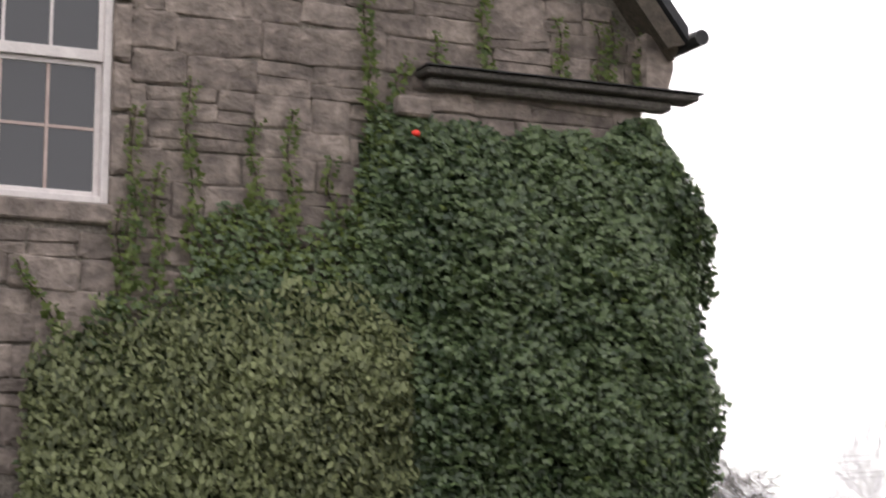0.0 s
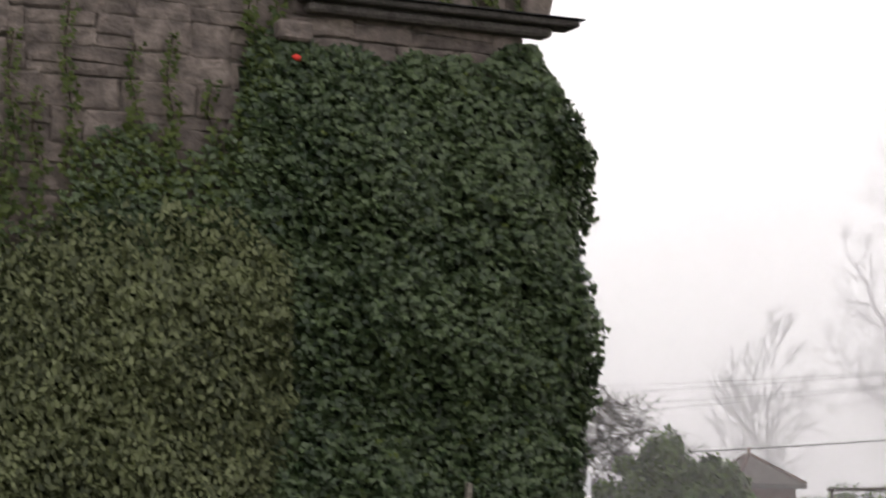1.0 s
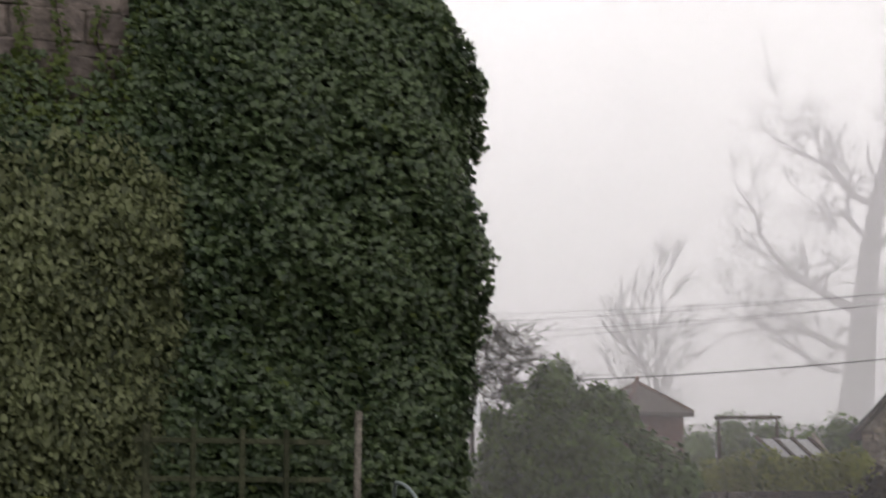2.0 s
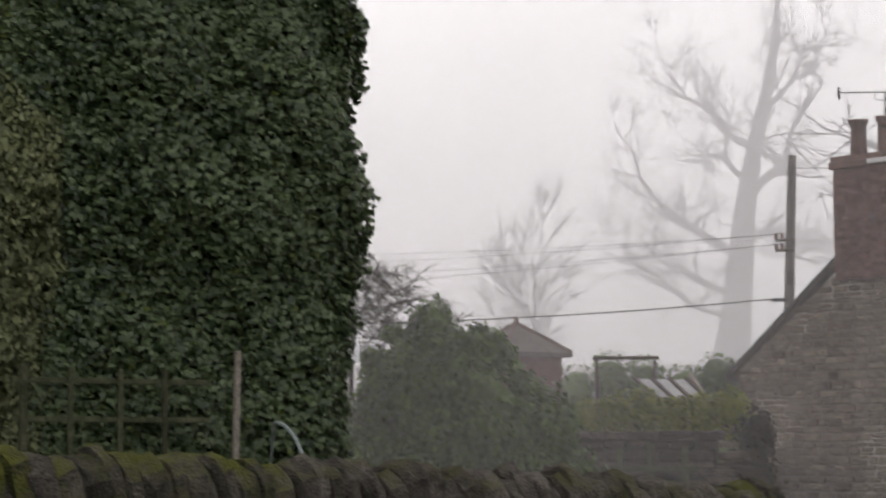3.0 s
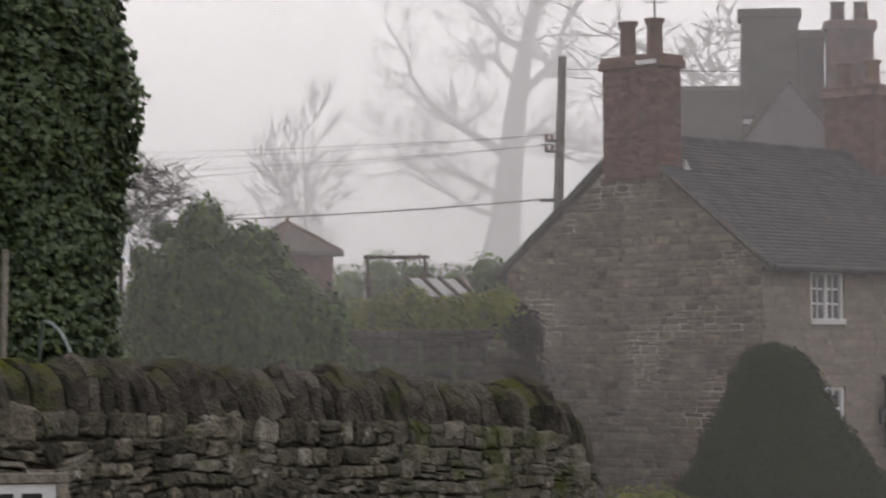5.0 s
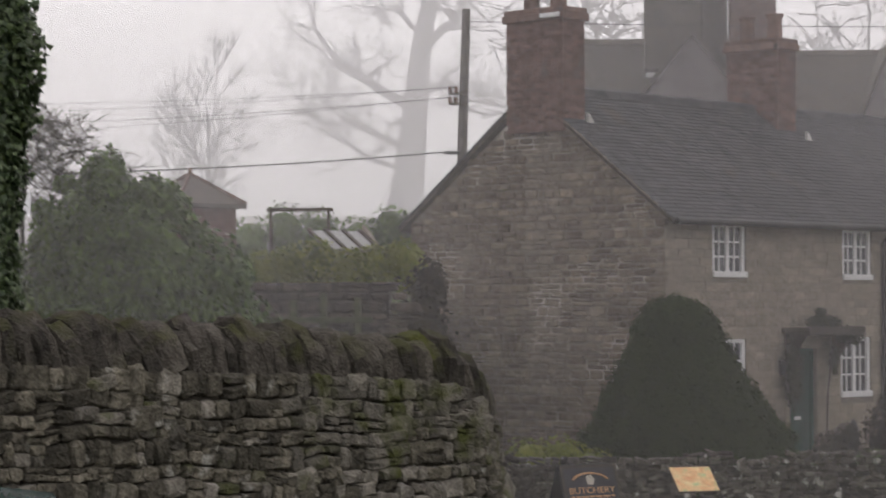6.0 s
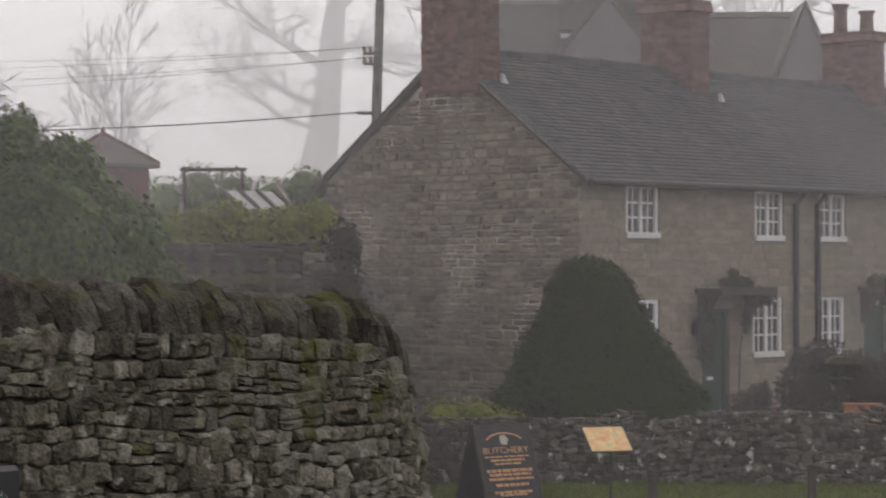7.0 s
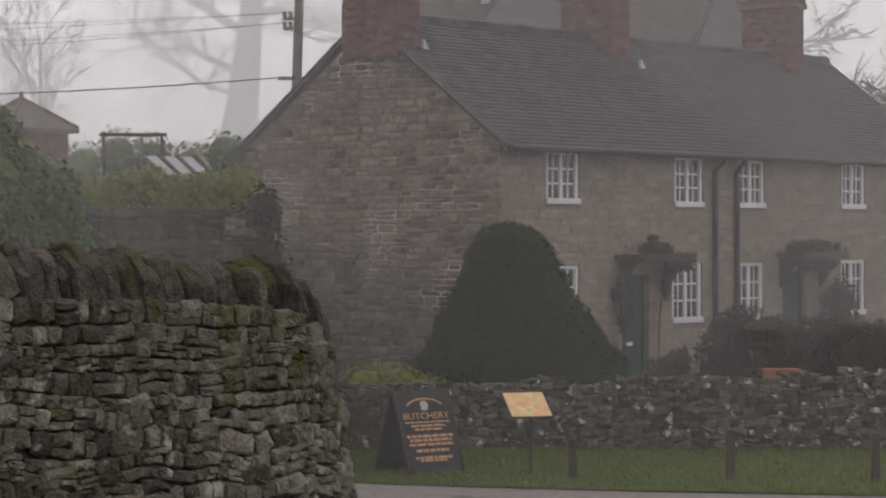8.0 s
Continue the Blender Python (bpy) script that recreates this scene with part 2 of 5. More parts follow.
def glass(name, tint=(0.02, 0.022, 0.025)):
    """An opaque window pane; a dark tint stands for the unlit room behind it."""
    m = bpy.data.materials.new(name)
    m.use_nodes = True
    b = m.node_tree.nodes["Principled BSDF"]
    b.inputs["Base Color"].default_value = (*tint, 1)
    b.inputs["Roughness"].default_value, b.inputs["Specular IOR Level"].default_value = 0.08, 0.6
    return m


PANE = glass("window_glass", (0.05, 0.05, 0.055))

# ---------------------------------------------------------------- stones


def stone_template(seed, cut=0.34, inner=0.74, lip=-0.25, uneven=0.12):
    """One rough block in a unit cube, face towards -y, as (verts, faces)."""
    rnd = random.Random(seed)
    outline = [(-0.5, -cut), (-cut, -0.5), (0.0, -0.5), (cut, -0.5), (0.5, -cut), (0.5, cut), (cut, 0.5), (0.0, 0.5), (-cut, 0.5), (-0.5, cut)]
    outline = [(x * rnd.uniform(1 - uneven, 1.02), z * rnd.uniform(1 - 1.5 * uneven, 1.02)) for x, z in outline]
    n = len(outline)
    verts = [(x, 0.5, z) for x, z in outline] + [(x, lip + rnd.uniform(-0.05, 0.05), z) for x, z in outline]
    verts += [(x * inner + rnd.uniform(-0.03, 0.03), -0.46 + rnd.uniform(-0.07, 0.05), z * (inner - 0.04) + rnd.uniform(-0.03, 0.03)) for x, z in outline]
    verts.append((rnd.uniform(-0.1, 0.1), -0.5, rnd.uniform(-0.1, 0.1)))
    faces = []
    for r in (0, n):
        faces += [(r + k, r + (k + 1) % n, r + n + (k + 1) % n, r + n + k) for k in range(n)]
    faces += [(2 * n + k, 2 * n + (k + 1) % n, 3 * n) for k in range(n)]
    return verts, faces


ROUGH = [stone_template(40 + i, 0.38, 0.80, -0.34, 0.22) for i in range(18)]
RUBBLE = [stone_template(60 + i, 0.44, 0.90, -0.34, 0.09) for i in range(18)]
DRESSED = [stone_template(80 + i, 0.46, 0.92, -0.40, 0.02) for i in range(12)]


def lay_stones(parent, blocks, material, name, rest_name, most=300, near=None, forms=None):
    """blocks: (matrix, sizes). Up to `most` become pieces of their own, the rest one mesh."""
    forms = forms or ROUGH
    meshes = [soup(name, v, f, material) for v, f in forms]
    if near:
        blocks = sorted(blocks, key=near)
    rest_v, rest_f = [], []
    for i, (m, size) in enumerate(blocks):
        k = random.randrange(len(forms))
        full = m @ Matrix.Diagonal((*size, 1))
        if i < most:
            ob = new(name, meshes[k])
            ob.parent = parent
            ob.matrix_basis = full
        else:
            base = len(rest_v)
            rest_v += [full @ Vector(v) for v in forms[k][0]]
            rest_f += [tuple(base + j for j in f) for f in forms[k][1]]
    if rest_v:
        ob = new(rest_name, soup(rest_name, rest_v, rest_f, material))
        ob.parent = parent
        tagged(ob, kind="stuff")


def courses(x0, x1, z0, z1, wide, high, seed, keep=None, loose=0.0):
    """Stones in uneven courses: (x, z, width, height)."""
    rnd = random.Random(seed)
    out, z = [], z0
    while z < z1 - 0.02:
        h = min(rnd.uniform(*high), z1 - z)
        x = x0 - rnd.uniform(0, wide[0])
        while x < x1:
            w = rnd.uniform(*wide)
            if rnd.random() < loose:
                # two thin ones, one upon the other
                a = h * rnd.uniform(0.35, 0.65)
                cells = [(x + w / 2, z + a / 2, w, a), (x + w / 2, z + a + (h - a) / 2, w, h - a)]
            else:
                cells = [(x + w / 2, z + h / 2, w, h)]
            for c in cells:
                if c[0] + c[2] / 2 > x0 and c[0] - c[2] / 2 < x1 and (keep is None or keep(*c)):
                    out.append(c)
            x += w
        z += h
    return out


# ---------------------------------------------------------------- ground: one sheet, falling away from the eye to the road by the cottages


def smooth(s):
    s = min(max(s, 0), 1)
    return s * s * (3 - 2 * s)


def ground_z(x, y):
    d = math.hypot(x, y) if y > 0 else abs(x)
    z = 1.6 - 0.7 * min(max(d - 2, 0) / 10, 1) - 0.95 * (lambda s: s * s * (3 - 2 * s))(min(max((d - 14) / 18, 0), 1))
    z += 0.5 * min(max((y - 38.5) / 6, 0), 1)
    # the gardens behind the roadside wall lie higher
    z += 2.95 * smooth((y - 30) / 3.8) * smooth((-2.3 - x) / 1.2) + 0.075 * min(max(y - 52, 0), 90)
    side = (x + 1.26) * 0.743 - (y - 15.35) * 0.669
    z += 0.55 * min(max((-side - 0.3) / 0.5, 0), 1) * min(max((y - 4) / 3, 0), 1) * min(max((34 - y) / 5, 0), 1) * smooth((-1.1 - x) / 0.8)
    return z


def grid_sheet(name, xs, ys, height, material, label, category):
    verts = [(x, y, height(x, y)) for y in ys for x in xs]
    n = len(xs)
    faces = [(j * n + i, j * n + i + 1, (j + 1) * n + i + 1, (j + 1) * n + i) for j in range(len(ys) - 1) for i in range(n - 1)]
    ob = new(name, soup(name, verts, faces, material, True))
    return tagged(ob, label, category, kind="structure")


def spread(a, b, n, far):
    return [-far, -far / 3, -far / 8] + [a + (b - a) * i / n for i in range(n + 1)] + [far / 8, far / 3, far]


grid_sheet("ground", spread(-40, 60, 200, 1500), spread(-20, 70, 180, 1500), lambda x, y: ground_z(x, y) - 0.01, EARTH, "dull green garden ground and rough grass", "ground")


def strip(name, edge0, edge1, material, label, category, lift, n=60, x0=-6, x1=26):
    """A band between two lines y = edge(x), lifted a little off the ground."""
    verts, faces = [], []
    for i in range(n + 1):
        x = x0 + (x1 - x0) * i / n
        for k in range(25):
            y = edge0(x) + (edge1(x) - edge0(x)) * k / 24
            verts.append((x, y, ground_z(x, y) + lift))
    for i in range(n):
        for k in range(24):
            a = i * 25 + k
            faces.append((a, a + 25, a + 26, a + 1))
    return tagged(new(name, soup(name, verts, faces, material, True)), label, category, kind="structure")


def road_edge(x):
    return 32.05 - 0.30 * x + 0.013 * x * x if x < 11 else 30.323


strip("road", lambda x: 17.2 + 0.02 * x, road_edge, ASPHALT, "pale worn tarmac village road", "road", 0.03, x0=-1.2)
strip("verge", road_edge, lambda x: 37.6, GRASS, "mown green grass verge before the garden wall", "grass verge", 0.05, x0=-3)

# ---------------------------------------------------------------- roadside drystone wall
HEAD = Vector((math.sin(radians(42)), math.cos(radians(42))))
BEND = Vector((-1.08, 15.55))
ARC_R, STRAIGHT = 1.3, 9.0


def wall_at(s):
    """Face line of the wall, its heading (azimuth, degrees) and the top's height, s metres along; the bend starts at 0."""
    if s <= 0:
        return BEND + HEAD * s, 42.0, 3.03 - 0.045 * s
    turn = s / ARC_R
    if turn < 2.0:
        a = radians(42) - turn
        centre = BEND + Vector((-HEAD.y, HEAD.x)) * ARC_R
        p = centre + Vector((math.cos(a), -math.sin(a))) * ARC_R
        return p, 42 - math.degrees(turn), 3.03 - 0.62 * min(turn, 1.05) ** 1.55 - 0.25 * max(turn - 1.05, 0)
    p, az, z = wall_at(2.0 * ARC_R - 1e-6)
    a = radians(az)
    return p + Vector((math.sin(a), math.cos(a))) * (s - 2.0 * ARC_R), az, z


def wall_frame(s, depth, z, tilt=0.0):
    """A pose on the wall's face: x along it, y into it, z up."""
    p, az, _ = wall_at(s)
    a = radians(90 - az)
    into = Vector((-math.sin(a), math.cos(a)))
    return Matrix.Translation((p.x + into.x * depth, p.y + into.y * depth, z)) @ Matrix.Rotation(a, 4, "Z") @ Matrix.Rotation(tilt, 4, "Y")


BATTER, WALL_FOOT = 0.16, 0.45


def face_depth(z, top):
    return -(top - z) * BATTER


roadside_wall = thing("wall_roadside", "mossy grey drystone wall with upright coping stones", "drystone wall", kind="structure")
verts, faces = [], []
steps = [-STRAIGHT + 0.2 * i for i in range(int((STRAIGHT + 4) / 0.2) + 1)]
for s in steps:
    top = wall_at(s)[2] - 0.27
    for d, z in ((0.045 + face_depth(WALL_FOOT, top), WALL_FOOT), (0.045, top), (0.42, top), (0.42 + 0.2, WALL_FOOT)):
        m = wall_frame(s, d, z)
        verts.append(m.translation)
for i in range(len(steps) - 1):
    for k in range(3):
        faces.append((i * 4 + k, i * 4 + k + 1, i * 4 + k + 5, i * 4 + k + 4))
part("core", soup("core", verts, faces, DARK_GAP), DARK_GAP, roadside_wall)
rnd = random.Random(5)
blocks, mossy = [], []
pale = []


def settle(x, z):
    """How far the courses have sunk and heaved."""
    return 0.11 * noise.noise((x * 0.9, z * 1.1, 4)) + 0.05 * noise.noise((x * 2.6, z * 2.6, 1))


for cx, cz, w, h in courses(-STRAIGHT, 3.2, -0.1, 2.35, (0.06, 0.19), (0.06, 0.145), 11, loose=0.36):
    top = wall_at(cx)[2] - 0.27
    sunk = settle(cx, cz) * min(1, max(0, cz) * 3)
    z = top - cz + sunk
    if z < 0.6 or cz < 0.02:
        continue
    slope = (settle(cx + 0.1, cz) - settle(cx - 0.1, cz)) / 0.2 * min(1, max(0, cz) * 3)
    m = wall_frame(cx, 0.07 + face_depth(z, top) - rnd.uniform(-0.014, 0.014), z, -slope + rnd.gauss(0, 0.10)) @ Matrix.Rotation(rnd.gauss(0, 0.07), 4, "Z")
    big = rnd.uniform(1.35, 1.8) if rnd.random() < 0.07 else 1.0
    stone = (m, (w * rnd.uniform(1.06, 1.22) * big, 0.2 * (1.12 if big > 1 else 1), h * rnd.uniform(1.06, 1.3) * big))
    # the shoulder of the bend is moss-grown; paler lichened stones low in the bend paint in its light
    low = cz - 0.62 + 0.35 * noise.noise((cx * 2.2, cz * 2.2, 8))
    if rnd.random() < 0.12 or -1.2 < cx < 1.0 and cz < 0.5 + 0.35 * noise.noise((cx * 3, 0, 0)) or cx < -4.4 and cz < 0.3:
        mossy.append(stone)
    elif rnd.random() < (0.75 if cx > -0.75 and low > 0 else 0.05):
        pale.append(stone)
    else:
        blocks.append(stone)
nearest = lambda b: abs(b[0].translation.x + 1.9) + 0.8 * max(0, 1.9 - b[0].translation.z)
lay_stones(roadside_wall, mossy, MOSSY_STONE, "stone", "masonry", 60)
lay_stones(roadside_wall, pale, PALE_DRYSTONE, "stone", "masonry", 70, near=nearest)
lay_stones(roadside_wall, blocks, DRYSTONE, "stone", "masonry", 170, near=nearest)


def coping_mesh(seed, material):
    """A slab set on edge: rounded crown, rough sides; x along the wall."""
    r = random.Random(seed)
    n = 9
    ring = []
    for i in range(n):
        a = math.pi * i / (n - 1)
        ring.append((-math.cos(a) * 0.5 * r.uniform(0.9, 1.05), 0.45 + 0.55 * math.sin(a) * r.uniform(0.85, 1.05)))
    ring = [(-0.48, 0.0)] + ring + [(0.48, 0.0)]
    verts, faces = [], []
    for x, shrink in ((-0.5, 0.82), (-0.34, 1.0), (0.3, 1.0), (0.5, 0.84)):
        for y, z in ring:
            verts.append((x + r.uniform(-0.09, 0.09), y * shrink * r.uniform(0.93, 1.05), z * (1 - (1 - shrink) * 0.5) * r.uniform(0.93, 1.04)))
    k = len(ring)
    for a in range(3):
        for i in range(k):
            faces.append((a * k + i, a * k + (i + 1) % k, (a + 1) * k + (i + 1) % k, (a + 1) * k + i))
    faces += [tuple(range(k))[::-1], tuple(range(3 * k, 4 * k))]
    return soup("coping_stone", verts, faces, material)


copings = [coping_mesh(i, COPING) for i in range(12)]
moss_copings = [coping_mesh(i + 20, MOSS_COPING) for i in range(6)]
s = -STRAIGHT
while s < 3.4:
    w = rnd.uniform(0.075, 0.16)
    top = wall_at(s)[2]
    forms = moss_copings if rnd.random() < (0.9 if s < -3.4 else 0.22 if -0.9 < s < 1.2 else 0.08) else copings
    ob = new("coping_stone", forms[rnd.randrange(len(forms))])
    ob.parent = roadside_wall
    h = 0.305 + rnd.uniform(-0.04, 0.045)
    # they lean back against one another
    ob.matrix_basis = wall_frame(s + w / 2, 0.22, top - 0.28, -rnd.uniform(0.08, 0.40)) @ Matrix.Rotation(rnd.gauss(0, 0.09), 4, "Z") @ Matrix.Diagonal((w * 1.12, 0.48 + rnd.uniform(-0.06, 0.05), h, 1))
    s += w

# ---------------------------------------------------------------- leaves


def leaf_soup(name, spots, material, shape="ivy"):
    """spots: (place, outward way, size). One small folded leaf at each, hanging a little, in one mesh."""
    rnd = random.Random(len(spots))
    flat = {"ivy": [(0, 0.12), (-0.42, 0.28), (-0.5, -0.12), (-0.2, -0.22), (0, -0.62), (0.2, -0.22), (0.5, -0.12), (0.42, 0.28)],
            "oval": [(0, 0.5), (-0.22, 0.2), (-0.24, -0.15), (0, -0.5), (0.24, -0.15), (0.22, 0.2)],
            "needle": [(0, 0.5), (-0.10, 0.0), (0, -0.5), (0.10, 0.0)]}[shape]
    half = len(flat) // 2
    verts, faces = [], []
    for p, way, size in spots:
        z = Vector(way).normalized()
        z = (z + Vector((rnd.gauss(0, 0.48), rnd.gauss(0, 0.48), rnd.gauss(0.12, 0.48)))).normalized()
        y = Vector((rnd.gauss(0, 0.45), rnd.gauss(0, 0.45), 1.0)) if shape != "needle" else Vector((rnd.gauss(0, 1), rnd.gauss(0, 1), rnd.gauss(0.6, 1)))
        x = y.cross(z)
        if x.length < 1e-3:
            continue
        x.normalize()
        y = z.cross(x)
        base = len(verts)
        for u, v in flat:
            verts.append(p + (x * u + y * v - z * (abs(u) * 0.35 + v * v * 0.25)) * size)
        n = len(flat)
        # two halves folded on the midrib
        faces.append(tuple(base + i for i in range(half + 1)))
        faces.append(tuple(base + i % n for i in range(half, n + 1)))
    return soup(name, verts, faces, material)


# ---------------------------------------------------------------- the ivy-clad stone house
HOUSE = Matrix.Translation((-5.78, 15.99, 0)) @ Matrix.Rotation(radians(43), 4, "Z")
ivy_house = thing("stone_house", "steep gabled grey stone house half covered in ivy", "house", HOUSE)
CORNER = 1.78


def lerp_list(x, table):
    for (a, b), (c, d) in zip(table, table[1:]):
        if x <= c:
            return b + (d - b) * max(0, (x - a)) / (c - a)
    return table[-1][1]


WX0, WX1, WZ0, WZ1 = -3.95, -2.17, 6.16, 8.55
APEX_X, APEX_Z, EAVE_Z = -4.2, 15.4, 7.85
# gable wall with a real window opening
for bm in (box(-10.2, WX0, 0.022, 0.5, 0.9, 7.9), box(WX0, WX1, 0.022, 0.5, 0.9, WZ0), box(WX1, CORNER, 0.022, 0.5, 0.9, 7.9), box(WX0, WX1, 0.022, 0.5, WZ1, 9.0),
           prism([(WX1, 7.9), (CORNER, 7.9), (CORNER - 0.6, 8.6), (WX1, 12.7)], 0.022, 0.5), prism([(-10.2, 7.9), (WX0, 7.9), (WX0, 15.2), (APEX_X, 15.4)], 0.022, 0.5),
           prism([(WX0, 9.0), (WX1, 9.0), (WX1, 12.7), (WX0, 15.1)], 0.022, 0.5)):
    part("wall", bm, MORTAR, ivy_house)
part("wall", box(CORNER - 0.5, CORNER, 0.5, 8.0, 0.9, 7.85), HOUSE_STONE, ivy_house)
part("wall", box(-10.2, -9.7, 0.5, 8.0, 0.9, 7.85), HOUSE_STONE, ivy_house)
part("wall", box(-10.2, CORNER, 8.0, 8.5, 0.9, 7.85), HOUSE_STONE, ivy_house)
rnd = random.Random(21)
blocks = []
clear = lambda x, z, w, h: z + h / 2 < 7.75 + max(0, (CORNER - x - w / 2)) * 1.2
for cx, cz, w, h in courses(-3.6, CORNER, 4.4, 9.2, (0.17, 0.66), (0.12, 0.28), 8, clear, loose=0.36):
    x1 = min(cx + w / 2, CORNER)
    x0 = cx - w / 2
    if cz < WZ0 - 0.14 < cz + h / 2:
        h, cz = WZ0 - 0.14 - cz + h / 2, (WZ0 - 0.14 + cz - h / 2) / 2
    if cz + h / 2 > WZ0 - 0.1 and cz - h / 2 < WZ1 and x0 < WX1 + 0.12:
        x0 = WX1 + 0.12
    if x1 - x0 > 0.06:
        blocks.append((Matrix.Translation(((x0 + x1) / 2, 0.045 - rnd.uniform(0, 0.018), cz + 0.03 * noise.noise((cx * 0.9, cz * 2, 2)))) @ Matrix.Rotation(rnd.gauss(0, 0.035), 4, "Y"), ((x1 - x0) * rnd.uniform(1.0, 1.06), 0.08, h * rnd.uniform(1.0, 1.10))))
# upright jamb stones beside the window
z = WZ0 - 0.2
while z < 8.6:
    h = rnd.uniform(0.3, 0.5)
    blocks.append((Matrix.Translation((WX1 + 0.06, 0.04, z + h / 2)), (0.125, 0.14, h * 0.97)))
    z += h
lay_stones(ivy_house, blocks, HOUSE_STONE, "stone", "masonry", 300, forms=RUBBLE)
# roof: raking slab, soffit and gutter end at the eave
slope = (APEX_Z - EAVE_Z) / (CORNER + 0.35 - APEX_X)
RX = CORNER + 0.19
part("roof", prism([(RX, 7.62), (RX, 7.72), (APEX_X, APEX_Z + 0.2), (APEX_X, APEX_Z + 0.05)], -0.35, 8.6), SLATE, ivy_house)
part("roof", prism([(-10.6, 7.62), (-10.6, 7.72), (APEX_X, APEX_Z + 0.2), (APEX_X, APEX_Z + 0.05)], -0.35, 8.6), SLATE, ivy_house)
part("bargeboard", prism([(RX - 0.16, 7.56), (RX - 0.02, 7.60), (APEX_X, APEX_Z + 0.03), (APEX_X, APEX_Z - 0.3)], -0.33, -0.26), DARK_WOOD, ivy_house, "dark weathered bargeboard")
part("soffit", prism([(RX - 0.06, 7.50), (RX - 0.03, 7.585), (APEX_X, APEX_Z + 0.02), (APEX_X, APEX_Z - 0.04)], -0.25, 0.03), DARK_WOOD, ivy_house)
part("gutter", tube([(RX + 0.07, -0.42, 7.64), (RX + 0.07, 8.6, 7.64)], 0.06, 8), IRON, ivy_house)
part("kneeler", prism([(CORNER - 0.05, 7.284), (CORNER + 0.12, 7.284), (CORNER + 0.17, 7.45), (RX - 0.03, 7.58), (CORNER - 0.05, 7.7)], -0.16, 0.3), HOUSE_STONE, ivy_house)
bm = box(0.0, 2.14, -0.20, 0.03, 7.225, 7.275, 0.012)
box(0.05, 1.96, -0.12, 0.03, 7.15, 7.222, 0.02, bm)
part("cornice", bm, surface("sooty_cornice_stone", (0.075, 0.068, 0.062), (0.17, 0.152, 0.138), 7, 0.9, 0.5), ivy_house, "dark sooty stone cornice return")
part("cornice_end", box(-0.2, 0.06, -0.16, 0.03, 6.92, 7.06, 0.02), HOUSE_STONE, ivy_house)
part("lead_sheet", box(-0.01, 2.17, -0.23, 0.02, 7.277, 7.284), IRON, ivy_house)


def sash_window(parent, x0, x1, z0, z1, mid, cols, rows_low, rows_high):
    """A white box sash set in the opening: frame, two sashes, glazing bars, panes."""
    w = new("window")
    w.parent = parent
    tagged(w, "white-painted sash window with narrow bars")
    f = 0.055
    bm = box(x0, x0 + f, 0.02, 0.16, z0, z1, 0.006)
    box(x1 - f, x1, 0.02, 0.16, z0, z1, 0.006, bm)
    box(x0 + f, x1 - f, 0.02, 0.16, z1 - f, z1, 0.006, bm)
    box(x0 + f, x1 - f, 0.01, 0.16, z0, z0 + f * 0.9, 0.006, bm)
    part("window_frame", bm, SASH_PAINT, w)
    for a, b, y, rows, bar in ((z0 + f, mid, 0.085, rows_low, BAR_PAINT), (mid, z1 - f, 0.045, rows_high, SASH_PAINT)):
        r = 0.035
        bm = box(x0 + f, x0 + f + r, y, y + 0.035, a, b, 0.003)
        box(x1 - f - r, x1 - f, y, y + 0.035, a, b, 0.003, bm)
        box(x0 + f + r, x1 - f - r, y, y + 0.035, a, a + (r if a < mid else 0.075), 0.003, bm)
        box(x0 + f + r, x1 - f - r, y, y + 0.035, b - r, b, 0.003, bm)
        sash = part("sash", bm, SASH_PAINT, w)
        xa, xb = x0 + f + r, x1 - f - r
        for i in range(1, cols):
            x = xa + (xb - xa) * i / cols
            part("glazing_bar", box(x - 0.011, x + 0.011, y + 0.004, y + 0.03, a + r, b - r), bar, sash)
        for j in range(1, rows):
            z = a + r + (b - a - 2 * r) * j / rows
            part("glazing_bar", box(xa, xb, y + 0.006, y + 0.028, z - 0.010, z + 0.010), bar, sash)
        part("pane", box(xa, xb, y + 0.014, y + 0.02, a + r, b - r), PANE, sash)


sash_window(ivy_house, WX0, WX1, WZ0, WZ1, 7.12, 5, 2, 2)
part("window_sill", box(WX0 - 0.1, WX1 + 0.03, -0.03, 0.2, WZ0 - 0.14, WZ0 - 0.004, 0.015), HOUSE_STONE, ivy_house)
part("curtain", box(WX0, WX1, 0.42, 0.46, WZ0, WZ1), MORTAR, ivy_house)

# ivy: where it grows on the gable and how far it stands off the wall
IVY_TOP = [(-2.9, 4.3), (-2.66, 4.6), (-2.6, 5.0), (-2.3, 5.45), (-1.75, 5.65), (-1.55, 6.15), (-1.1, 6.3), (-0.75, 6.1), (-0.5, 6.3), (-0.38, 7.05), (-0.1, 6.98), (0.2, 6.92), (0.8, 6.88), (1.4, 6.95), (1.75, 7.1), (2.2, 7.12)]
THICK_R = [(3.0, 0.40), (4.4, 0.50), (5.0, 0.56), (5.9, 0.55), (6.4, 0.43), (6.8, 0.26), (7.1, 0.10)]


